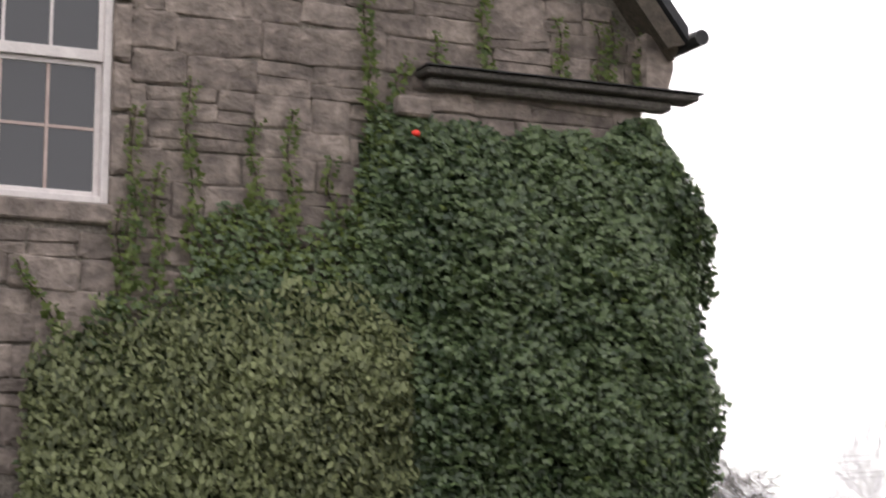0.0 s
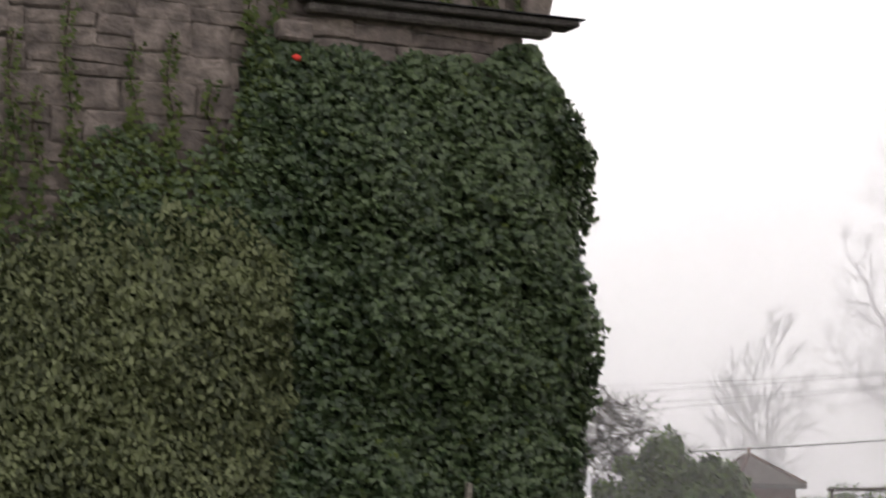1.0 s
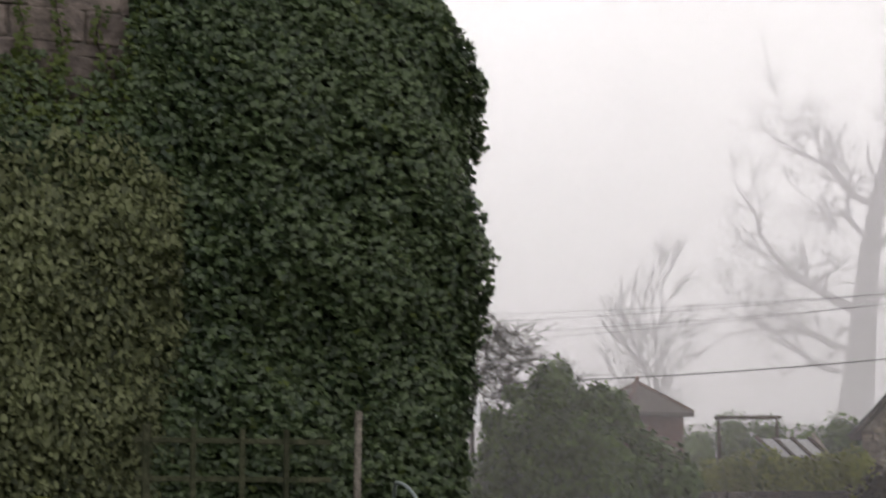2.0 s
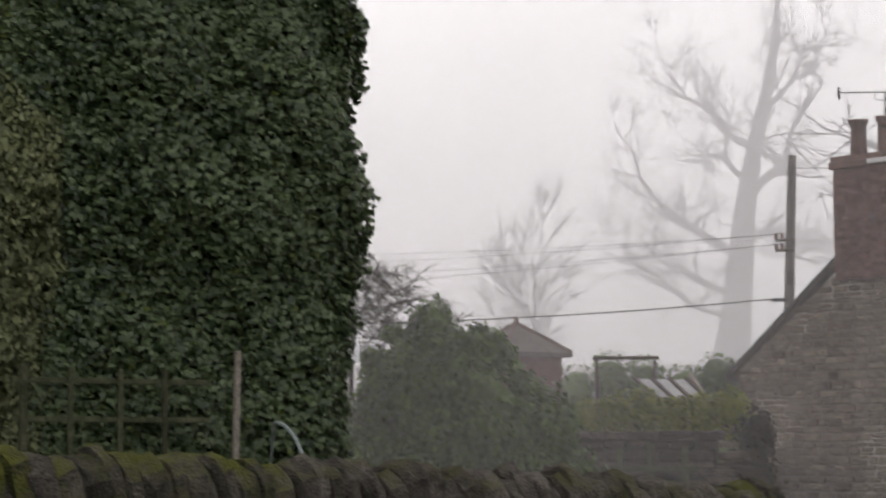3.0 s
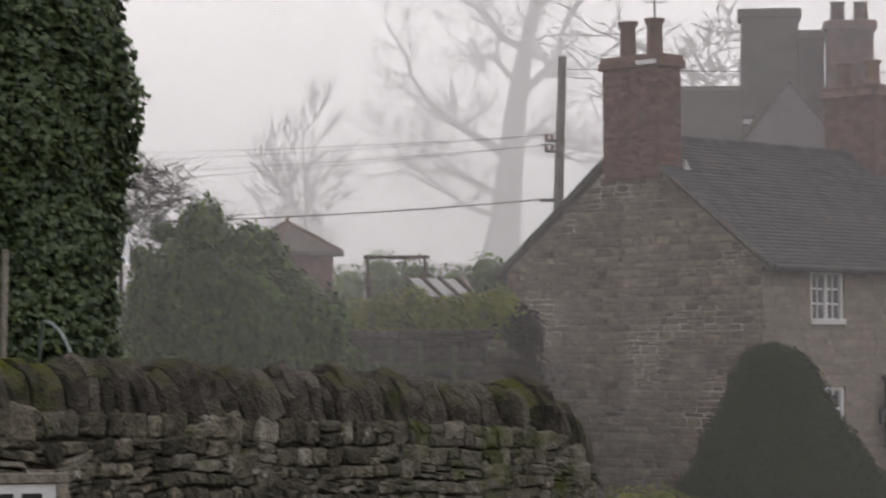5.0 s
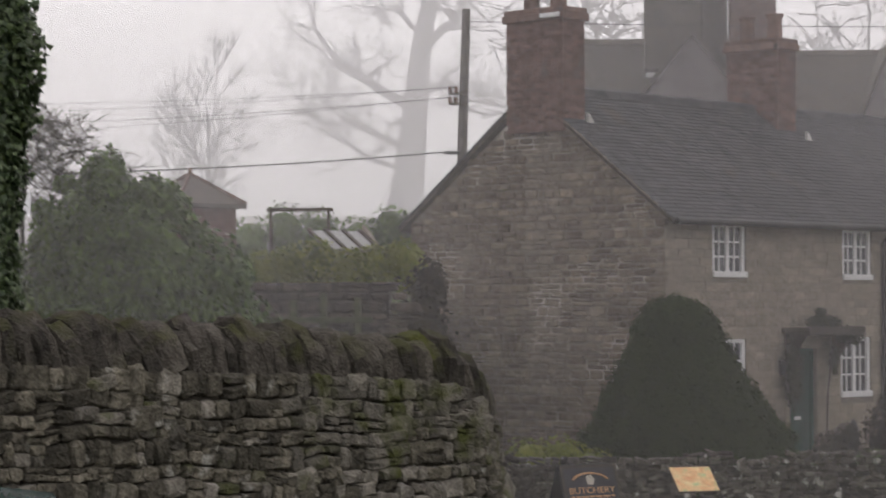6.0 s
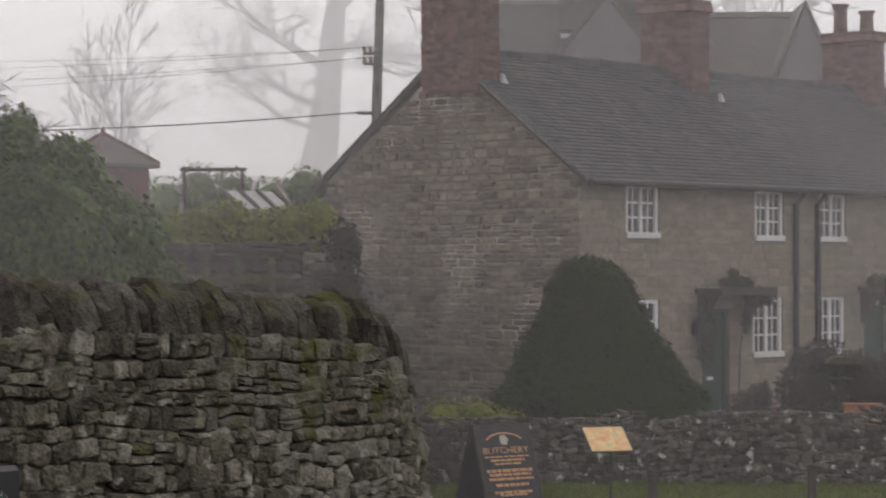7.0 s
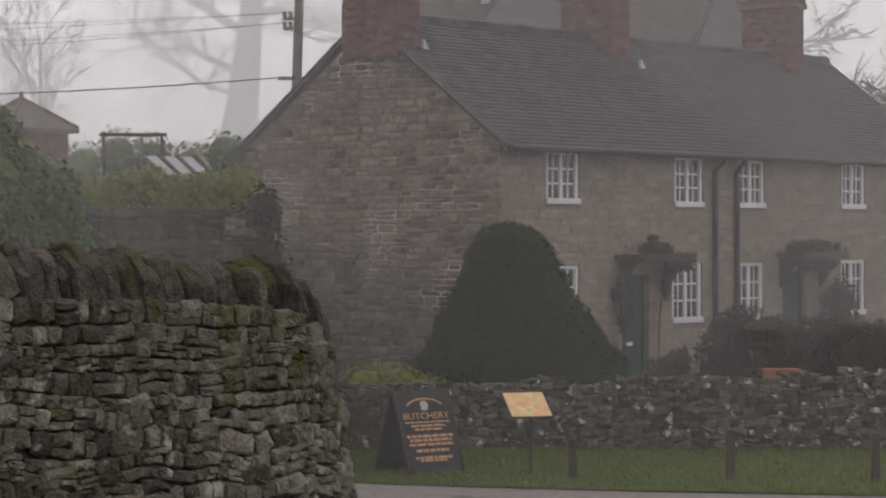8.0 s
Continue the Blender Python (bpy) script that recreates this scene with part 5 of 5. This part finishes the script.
for i, (c, rad, count) in enumerate((((11.5, -0.3, 1.75), (0.52, 0.3, 0.55), 1100), ((11.35, -0.3, 1.1), (0.42, 0.3, 0.6), 1000), ((10.1, -0.42, 2.93), (0.95, 0.28, 0.16), 1000), ((10.2, -0.45, 2.62), (0.8, 0.22, 0.2), 900),
                      ((4.35, -0.4, 2.93), (0.42, 0.25, 0.12), 500), ((4.25, -0.4, 3.08), (0.1, 0.1, 0.13), 120), ((5.2, -0.42, 2.66), (0.34, 0.22, 0.17), 450), ((3.62, -0.2, 2.0), (0.2, 0.15, 0.75), 700), ((5.0, -0.2, 2.2), (0.1, 0.1, 0.3), 180))):
    spots += blob_spots(c, rad, count, (0.05, 0.1), 71 + i, 0.4)
    for v in bmesh.ops.create_icosphere(core, subdivisions=2, radius=0.72)["verts"]:
        k = 1 + 0.3 * noise.noise(v.co * 3 + Vector((i, 0, 0)))
        v.co = Vector((c[0] + v.co.x * rad[0] * k, c[1] + v.co.y * rad[1] * k, c[2] + v.co.z * rad[2] * k))
part("leaves", leaf_soup("leaves", spots, CLIMBER_LEAF, "oval"), CLIMBER_LEAF, rose)
part("inner_twigs", core, CLIMBER_LEAF, rose, smooth=True)
part("stem", tube([(11.3, -0.15, 0.4), (11.4, -0.1, 1.5), (11.6, -0.12, 2.2)], 0.02, 6), BARK, rose)
part("stem", tube([(4.85, -0.1, 0.4), (4.9, -0.1, 1.5), (5.0, -0.15, 2.4)], 0.02, 6), BARK, rose)
# stone trough and terracotta planter on the wall, small bird table
TERRACOTTA = surface("terracotta", (0.30, 0.13, 0.08), (0.42, 0.21, 0.13), 8, 0.85, 0.2)
planter = thing("terracotta_trough", "terracotta plant trough standing behind the garden wall", "planter", Matrix.Translation((5.1, 37.9, 1.13)))
bm = box(-0.27, 0.27, -0.1, 0.1, -0.75, 0.0, 0.01)
part("trough", bm, TERRACOTTA, planter)
part("rim", box(-0.29, 0.29, -0.12, 0.12, 0.003, 0.045, 0.01), TERRACOTTA, planter)
table = thing("bird_table", "small grey wooden bird table in the garden", "bird table", Matrix.Translation(at_ground(5.3, 42.0)))
part("post", box(-0.04, 0.04, -0.04, 0.04, 0, 1.15), MOSSY_WOOD, table)
part("tray", box(-0.2, 0.2, -0.2, 0.2, 1.153, 1.18), MOSSY_WOOD, table)
part("roof", prism([(-0.26, 1.42), (0.26, 1.42), (0.16, 1.54), (-0.16, 1.54)], -0.22, 0.22), MOSSY_WOOD, table)
for x in (-0.16, 0.16):
    part("prop", box(x - 0.02, x + 0.02, -0.02, 0.02, 1.183, 1.418), MOSSY_WOOD, table)
ornament = thing("garden_ornament", "small dark upright garden ornament by the door", "ornament", Matrix.Translation(at_ground(4.15, 43.2, 0.0)))
part("figure", tube([(0, 0, 0), (0, 0, 0.2), (0, 0, 0.35), (0, 0, 0.7), (0, 0, 0.85), (0, 0, 0.95)], [0.14, 0.12, 0.07, 0.1, 0.07, 0.02], 10), IRON, ornament, smooth=True)
lamp = thing("wall_lantern", "small black lantern beside the cottage door", "lantern", COT @ Matrix.Translation((3.45, -0.08, 2.05)))
part("cage", tube([(0, 0, -0.14), (0, 0, 0.08), (0, 0, 0.16)], [0.05, 0.085, 0.02], 6), IRON, lamp)
part("arm", box(-0.015, 0.015, 0.0, 0.13, 0.12, 0.15), IRON, lamp)

# ---------------------------------------------------------------- terrace: low wall, fence, cold frames, arch, summer house
low_wall = thing("wall_terrace", "low dull stone terrace wall in the fog", "stone wall", kind="structure")
blocks = []
rnd = random.Random(41)
for cx, cz, w, h in courses(-9.5, -2.9, 2.2, 3.56, (0.14, 0.55), (0.08, 0.2), 23, loose=0.3):
    blocks.append((Matrix.Translation((cx, 33.7 - rnd.uniform(0, 0.04), cz)) @ Matrix.Rotation(rnd.gauss(0, 0.03), 4, "Y"), (w * 0.97, 0.2, h * 0.94)))
lay_stones(low_wall, blocks, surface("terrace_stone", (0.035, 0.03, 0.025), (0.12, 0.10, 0.08), 4, 0.95, 0.6, vary=0.45), "stone", "masonry", 60, near=lambda b: abs(b[0].translation.x + 4.2) - b[0].translation.z)
part("core", box(-9.6, -2.95, 33.72, 34.1, -0.2, 3.55), DARK_GAP, low_wall)
rails = thing("rail_fence", "weathered rail fence before the terrace wall", "fence")
for x in (-6.3, -5.35, -4.75, -4.15, -3.75, -3.3):
    part("post", box(x - 0.045, x + 0.045, 32.9, 32.99, 0.3, 3.30 + 0.1 * math.sin(x * 3), 0.01), MOSSY_WOOD, rails)
for z in (3.05, 2.75, 2.45):
    part("rail", box(-8.5, -3.1, 32.87, 32.897, z - 0.04, z + 0.04, 0.005), MOSSY_WOOD, rails)
frames_white = glass("greenhouse_glass", (0.34, 0.34, 0.33))
cold = thing("cold_frame", "white glazed sloping cold frame with dark bars", "cold frame", Matrix.Translation((-4.12, 39.8, 3.35)) @ Matrix.Rotation(radians(40), 4, "Z"))
part("base", box(-0.62, 0.55, -0.1, 0.9, -0.1, 0.75, 0.01), GREY_WOOD, cold)
lid = part("lid", box(-0.52, 0.52, 0.0, 0.62, 0, 0.02), frames_white, cold)
lid.matrix_basis = Matrix.Translation((0.02, -0.08, 0.78)) @ Matrix.Rotation(radians(29), 4, "X")
for x in (-0.5, -0.17, 0.17, 0.5):
    part("bar", box(x - 0.035, x + 0.035, 0.0, 0.64, 0.0205, 0.05), DARK_WOOD, lid)
part("gable_end", prism([(-0.1, 0.753), (0.5, 0.753), (0.45, 1.2)], -0.62, -0.56), GREY_WOOD, cold).matrix_basis = Matrix.Rotation(radians(90), 4, "Z") @ Matrix.Diagonal((1, 1, 1, 1))
arch = thing("timber_arch", "dark timber frame standing in the garden", "garden frame")
for x in (-5.62, -4.66):
    for y in (41.4, 41.9):
        part("post", tube([(x + (0.0 if x < -5 else 0.0), y, 2.9), (x, 41.65, 4.86)], 0.024, 6), DARK_WOOD, arch)
part("beam", box(-5.70, -4.58, 41.62, 41.68, 4.82, 4.88, 0.008), DARK_WOOD, arch)
BROWN_TILE = surface("weathered_brown_tile", (0.11, 0.094, 0.084), (0.19, 0.163, 0.145), 6, 0.9, 0.4)
summer = thing("summer_house", "small brick garden house with a pyramid tiled roof", "garden house", Matrix.Translation((-7.95, 47.4, 2.9)) @ Matrix.Rotation(radians(42), 4, "Z") @ Matrix.Diagonal((0.74, 0.74, 1, 1)))
part("wall", box(-0.85, 0.85, -0.85, 0.85, -0.3, 2.27), BRICK, summer)
bm = bmesh.new()
ring = [bm.verts.new(p) for p in ((-1.05, -1.05, 2.2), (1.05, -1.05, 2.2), (1.05, 1.05, 2.2), (-1.05, 1.05, 2.2))]
ring2 = [bm.verts.new((v.co.x, v.co.y, 2.28)) for v in ring]
tip = bm.verts.new((0, 0, 2.86))
for i in range(4):
    bm.faces.new((ring[i], ring[(i + 1) % 4], ring2[(i + 1) % 4], ring2[i]))
    bm.faces.new((ring2[i], ring2[(i + 1) % 4], tip))
bm.faces.new(ring[::-1])
part("roof", bm, BROWN_TILE, summer)
part("finial", tube([(0, 0, 2.8), (0, 0, 2.95), (0, 0, 3.0)], [0.05, 0.06, 0.02], 8), CLAY, summer)
for i in range(4):
    a = radians(45 + 90 * i)
    part("hip_tile", tube([(math.cos(a) * 1.47, math.sin(a) * 1.47, 2.29), (0, 0, 2.87)], 0.045, 6), CLAY, summer)
leafy("skyline_hedge", "dark hedge along the top of the garden", "hedge", (-4.5, 52, 3.4), [((-3.0 + 0.75 * i, 0.2 * (i % 2), 1.15 + 0.12 * ((i * 5) % 3)), (0.55, 0.5, 0.62)) for i in range(9)], HOLLY, (0.1, 0.18), "oval", 250, seed=91)

# grass blades over the verge
GRASS_BLADE = leafage("grass_blade", (0.062, 0.092, 0.013), (0.145, 0.18, 0.032), 0.7, 0.3)
tufts = thing("grass", "short green grass growing on the verge", "grass", kind="stuff")
r = random.Random(8)
verts, faces = [], []
for _ in range(26000):
    x = r.uniform(-2.2, 8.5)
    y = r.uniform(road_edge(x) - 0.05, 37.3)
    z = ground_z(x, y) + 0.045
    h, a, w = r.uniform(0.03, 0.09) * (1.6 if y > 37.0 else 1), r.uniform(0, math.tau), r.uniform(0.006, 0.012)
    base = len(verts)
    dx, dy = math.cos(a) * w, math.sin(a) * w
    lx, ly = r.gauss(0, 0.025), r.gauss(0, 0.025)
    verts += [(x - dx, y - dy, z), (x + dx, y + dy, z), (x + lx, y + ly, z + h)]
    faces.append((base, base + 1, base + 2))
part("blades", soup("blades", verts, faces, GRASS_BLADE), GRASS_BLADE, tufts)

# ---------------------------------------------------------------- pole and wires
pole = thing("telegraph_pole", "leaning grey wooden telegraph pole with insulators", "telegraph pole", Matrix.Translation((-3.24, 55.9, 0)))
part("pole", tube([(-0.05, 0, 2.0), (-0.01, 0, 6.7), (0.09, 0, 9.88)], [0.13, 0.115, 0.095], 10), BARK, pole, smooth=True)
for z in (7.75, 7.98):
    arm = part("crossarm", box(-0.30, 0.12, -0.17, -0.1, z - 0.03, z + 0.03), DARK_WOOD, pole)
    for x in (-0.27, -0.14):
        part("insulator", tube([(x, -0.135, z + 0.03), (x, -0.135, z + 0.16)], [0.05, 0.04], 8), CLAY, arm)
part("bracket", box(-0.42, -0.05, -0.15, -0.1, 6.62, 6.7), IRON, pole)


def wire(a, b, sag, radius):
    a, b = Vector(a), Vector(b)
    pts = [a.lerp(b, i / 16) - Vector((0, 0, sag * 4 * (i / 16) * (1 - i / 16))) for i in range(17)]
    w = thing("overhead_wire", "dark overhead wire running to the pole", "wire", group="overhead wires")
    part("cable", tube(pts, radius, 5), IRON, w)


wire((-3.6, 55.75, 6.68), (-14.5, 46.0, 5.7), 0.15, 0.016)
for k in range(4):
    wire((-3.5 + 0.12 * (k % 2), 55.75, 7.9 + 0.22 * (k // 2)), (-22, 62.0, 7.4 + 0.35 * k), 0.2, 0.006)
wire((-3.1, 55.9, 9.6), (30, 60, 10.2), 0.3, 0.009)

# ---------------------------------------------------------------- trees in the fog
def great_tree(place, height, girth, limbs, seed):
    """An old spreading tree: a flared, bending trunk, a few great limbs (height, reach, rise, girth, sag) and twigs along them."""
    r = random.Random(seed)
    ob = thing("bare_tree", "old spreading leafless tree fading into the fog", "tree", Matrix.Translation(place))
    trunk, twigs = bmesh.new(), bmesh.new()

    def axis(k):
        return Vector((1.9 * smooth(k * 1.15) * (0.6 + 0.4 * k) + 0.12 * math.sin(k * 9), 0.4 * math.sin(k * 4), height * k))

    ks = [0, 0.03, 0.08, 0.15, 0.24, 0.34, 0.45, 0.57, 0.7, 0.84, 1.0]
    tube([axis(k) for k in ks], [girth * (1.0 - 0.93 * k ** 0.8) * (1 + 0.3 * math.exp(-k * 40)) for k in ks], 12, trunk)

    def branch(p, way, length, rad, level, rise):
        n = 6
        pts, rr, d = [p.copy()], [rad], way.copy()
        for i in range(n):
            d = (d + Vector((r.gauss(0, 0.2), r.gauss(0, 0.2), r.gauss(rise, 0.16)))).normalized()
            pts.append(pts[-1] + d * length / n)
            rr.append(max(0.008, rad * (1 - 0.8 * (i + 1) / n)))
        tube(pts, rr, 4, twigs)
        if level:
            for _ in range(r.randint(4, 6)):
                i = r.randint(1, n)
                side = Vector((r.gauss(0, 1), r.gauss(0, 1), r.gauss(0.1, 0.7))).normalized()
                branch(pts[i], (d * 0.7 + side).normalized(), length * r.uniform(0.4, 0.7), max(0.012, rr[i] * 0.6), level - 1, rise)

    for z0, reach, up, rad, sag in limbs:
        start = axis(z0 / height)
        bm, pts = bmesh.new(), []
        depth = r.uniform(-2, 2)
        for i in range(9):
            k = i / 8
            wander = Vector((0.3 * math.sin(k * 13 + reach), 0, 0.42 * math.sin(k * 9 + up * 3)))
            pts.append(start + Vector((reach * k ** 0.85, depth * k, up * k - sag * 4 * k * (1 - k))) + wander * k)
        rr = [rad * (1 - 0.85 * i / 8) for i in range(9)]
        tube(pts, rr, 7, bm)
        part("limb", bm, BARK, ob, smooth=True)
        for i in range(2, 9):
            for _ in range(2):
                d = (pts[i] - pts[i - 1]).normalized()
                side = Vector((r.gauss(0, 1), r.gauss(0, 1), r.gauss(0.3, 0.6))).normalized()
                branch(pts[i], (d * 0.6 + side).normalized(), r.uniform(1.2, 2.6), rr[i] * 0.5 + 0.012, 2, 0.05)
    for k in (0.6, 0.7, 0.8, 0.9):
        for _ in range(2):
            side = Vector((r.gauss(0, 1), r.gauss(0, 1), 0.6)).normalized()
            branch(axis(k), side, r.uniform(2.0, 3.6), 0.09 * (1.2 - k) + 0.03, 2, 0.06)
    part("trunk", trunk, BARK, ob, smooth=True)
    part("branchwork", twigs, BARK, ob, smooth=True)


great_tree(at_ground(-7.76, 95, 0.3), 15.5, 0.74, [(4.5, -4.5, 4.2, 0.22, 0.45), (3.0, -4.6, 1.6, 0.16, -0.15), (2.1, -4.2, 2.6, 0.12, 0.25), (6.6, 3.0, 4.4, 0.2, 0.3), (4.7, 2.6, -0.4, 0.15, -0.9), (8.6, -3.4, 3.2, 0.16, 0.2), (7.4, -2.6, 1.6, 0.13, -0.2), (10.0, 2.4, 3.0, 0.13, 0.1)], 28)
bare_tree("bare_tree", "slender leafless tree behind the garden house", at_ground(-12.4, 77, 0.2), 6.8, 0.08, 9, levels=3, spread_out=0.4, first=0.02, twig=0.012, many=(7, 9))
bare_tree("bare_tree", "leafless tree rising behind the houses", at_ground(1.8, 84, 0.3), 17, 0.35, 15, levels=4, spread_out=0.9, first=0.25, twig=0.03, many=(4, 5))
bare_tree("bare_tree", "leafless tree rising behind the houses", at_ground(8.2, 82, 0.3), 14, 0.3, 18, levels=4, spread_out=0.9, first=0.25, twig=0.03, many=(4, 5))
bare_tree("bare_tree", "leafless tree beyond the end of the cottages", at_ground(11.7, 63, 0.3), 9.5, 0.22, 25, levels=4, spread_out=0.9, first=0.15, twig=0.016, many=(5, 6))

# ---------------------------------------------------------------- big house behind the cottages
RENDER_WALL = surface("pale_grey_render", (0.185, 0.162, 0.158), (0.26, 0.23, 0.222), 2, 0.9, 0.2, (0.30, 0.28, 0.26), 0.6, 0.8, 0.0)
STONE_SLATE = surface("olive_stone_slate", (0.072, 0.060, 0.047), (0.13, 0.110, 0.085), 3, 0.9, 0.4, (0.10, 0.09, 0.075), 0.6, 0.7)
manor = thing("house_behind", "large gabled house with tall chimneys dim in the fog", "house", Matrix.Translation((0, 62, 0)))
part("wall", box(-1.4, 7.5, 0.0, 6.0, 2.0, 7.2), RENDER_WALL, manor)
for a, b, ridge in ((-1.5, 3.6, 10.05), (3.6, 7.3, 9.72)):
    def side(outline, x0, x1):
        bm = prism(outline, x0, x1)
        for v in bm.verts:
            v.co = Vector((v.co.y, v.co.x, v.co.z))
        bmesh.ops.recalc_face_normals(bm, faces=bm.faces)
        return bm
    part("roof", side([(-0.3, 7.1), (3.0, ridge), (6.3, 7.1), (6.3, 6.98), (-0.3, 6.98)], a, b), STONE_SLATE, manor)
    part("ridge", side([(2.85, ridge - 0.05), (3.0, ridge + 0.1), (3.15, ridge - 0.05)], a - 0.05, b), STONE_SLATE, manor)
for cx, half, apex in ((2.07, 2.2, 10.0), (6.95, 0.95, 9.72)):
    k = 1.32 if cx < 5 else 2.6
    low = apex - half * k
    part("gable", prism([(cx - half, low), (cx + half, low), (cx, apex - 0.12)], -0.12, 0.2), RENDER_WALL, manor)
    for s in (-1, 1):
        part("verge", prism([(cx + s * (half + 0.1), low - 0.05), (cx + s * (half + 0.1), low + 0.12), (cx, apex + 0.08), (cx, apex - 0.1)], -0.22, 2.9), STONE_SLATE, manor)
part("skylight", box(0.95, 1.42, 0.55, 0.75, 8.95, 9.05), PAINT, manor)


def manor_stack(x0, x1, z0, z1, y, material, pots):
    c = new("chimney")
    c.parent = manor
    part("stack", box(x0, x1, y, y + 1.0, z0, z1, 0.02), material, c)
    part("cap", box(x0 - 0.08, x1 + 0.08, y - 0.08, y + 1.08, z1 - 0.25, z1 - 0.02, 0.03), CLAY if material is BRICK else material, c)
    for i in range(pots):
        x = x0 + (x1 - x0) * (i + 0.5) / pots
        part("pot", tube([(x, y + 0.5, z1 - 0.03), (x, y + 0.5, z1 + 0.45), (x, y + 0.5, z1 + 0.5)], [0.2, 0.17, 0.21], 10), CLAY, c, smooth=True)


manor_stack(0.92, 2.35, 9.2, 11.9, 1.2, STONE_SLATE, 0)
manor_stack(2.36, 3.0, 9.0, 11.35, 1.3, STONE_SLATE, 0)
manor_stack(3.05, 4.2, 9.0, 11.55, 1.0, BRICK, 2)

# television aerial on the gable stack
aerial = thing("television_aerial", "thin television aerial on the chimney stack", "aerial", COT @ Matrix.Translation((0.3, 2.75, 0)))
part("mast", tube([(0, 0, 8.5), (0, 0, 9.95)], 0.02, 6), IRON, aerial)
turn = Matrix.Rotation(radians(-50.7), 4, "Z")
boom = part("boom", tube([(-0.85, 0, 9.98), (0.95, 0, 9.95)], 0.013, 6), IRON, aerial)
boom.matrix_basis = turn
part("yoke", tube([(-0.2, 0, 9.95), (-0.17, 0, 9.82), (0.2, 0, 9.82), (0.23, 0, 9.95)], 0.011, 6), IRON, boom)
for i in range(11):
    x = -0.6 + 0.15 * i
    part("rod", tube([(x, -0.14, 9.97), (x, 0.14, 9.97)], 0.006, 4), IRON, boom)
part("reflector", box(-0.87, -0.83, -0.18, 0.18, 9.88, 10.06), IRON, boom)

# ---------------------------------------------------------------- fog: thin drifting sheets that scatter the sky's light
def fog_material(name, share, thin, forward):
    m = bpy.data.materials.new(name)
    m.use_nodes = True
    n, l = m.node_tree.nodes, m.node_tree.links
    out = n["Material Output"]
    n.remove(n["Principled BSDF"])
    clear, back, front = n.new("ShaderNodeBsdfTransparent"), n.new("ShaderNodeBsdfTranslucent"), n.new("ShaderNodeBsdfDiffuse")
    for s in (back, front):
        s.inputs["Color"].default_value = (0.96, 0.935, 0.955, 1)
    scatter, mix = n.new("ShaderNodeMixShader"), n.new("ShaderNodeMixShader")
    scatter.inputs[0].default_value = forward
    l.new(front.outputs[0], scatter.inputs[1])
    l.new(back.outputs[0], scatter.inputs[2])
    where, drift = n.new("ShaderNodeNewGeometry"), n.new("ShaderNodeTexNoise")
    drift.inputs["Scale"].default_value, drift.inputs["Detail"].default_value = 0.05, 3
    l.new(where.outputs["Position"], drift.inputs["Vector"])
    rng = n.new("ShaderNodeMapRange")
    rng.inputs["From Min"].default_value, rng.inputs["From Max"].default_value = 0.3, 0.7
    rng.inputs["To Min"].default_value, rng.inputs["To Max"].default_value = share * 0.8, share * 1.2
    l.new(drift.outputs["Fac"], rng.inputs["Value"])
    density = rng.outputs[0]
    if thin:
        # this bank lies over the gardens and thins out towards the road
        axis, fall, times = n.new("ShaderNodeSeparateXYZ"), n.new("ShaderNodeMapRange"), n.new("ShaderNodeMath")
        fall.inputs["From Min"].default_value, fall.inputs["From Max"].default_value = -3.6, -0.8
        fall.inputs["To Min"].default_value, fall.inputs["To Max"].default_value = 1.0, 0.22
        times.operation = "MULTIPLY"
        l.new(where.outputs["Position"], axis.inputs[0])
        l.new(axis.outputs["X"], fall.inputs["Value"])
        l.new(fall.outputs[0], times.inputs[0])
        l.new(density, times.inputs[1])
        density = times.outputs[0]
    # denser near the ground
    height, rise, lower = n.new("ShaderNodeSeparateXYZ"), n.new("ShaderNodeMapRange"), n.new("ShaderNodeMath")
    rise.inputs["From Min"].default_value, rise.inputs["From Max"].default_value = 4.0, 20.0
    rise.inputs["To Min"].default_value, rise.inputs["To Max"].default_value = 0.9, 0.64
    lower.operation = "MULTIPLY"
    l.new(where.outputs["Position"], height.inputs[0])
    l.new(height.outputs["Z"], rise.inputs["Value"])
    l.new(rise.outputs[0], lower.inputs[0])
    l.new(density, lower.inputs[1])
    l.new(lower.outputs[0], mix.inputs[0])
    l.new(clear.outputs[0], mix.inputs[1])
    l.new(scatter.outputs[0], mix.inputs[2])
    l.new(mix.outputs[0], out.inputs["Surface"])
    return m


# (distance, density, how far it thins out to the east: 0 not at all)
for dist, share, thin, forward in ((22.0, 0.165, 1, 0.5), (31.5, 0.06, 0, 0.5), (42.4, 0.10, 0, 0.5), (52.0, 0.07, 0, 0.5), (60.3, 0.15, 0, 0.5), (70.0, 0.55, 0, 0.8), (88.0, 0.70, 0, 0.9)):
    verts, faces = [], []
    n = 48
    for i in range(n + 1):
        a = radians(-75 + 150 * i / n)
        for z in (-1.0, 90.0):
            verts.append((math.sin(a) * dist, math.cos(a) * dist, z))
    for i in range(n):
        faces.append((2 * i, 2 * i + 2, 2 * i + 3, 2 * i + 1))
    fog = new("fog_bank", soup("fog_bank", verts, faces, fog_material("fog", share, thin, forward)))
    tagged(fog, "thin pale winter fog drifting over the village", "fog", "fog banks", "stuff")
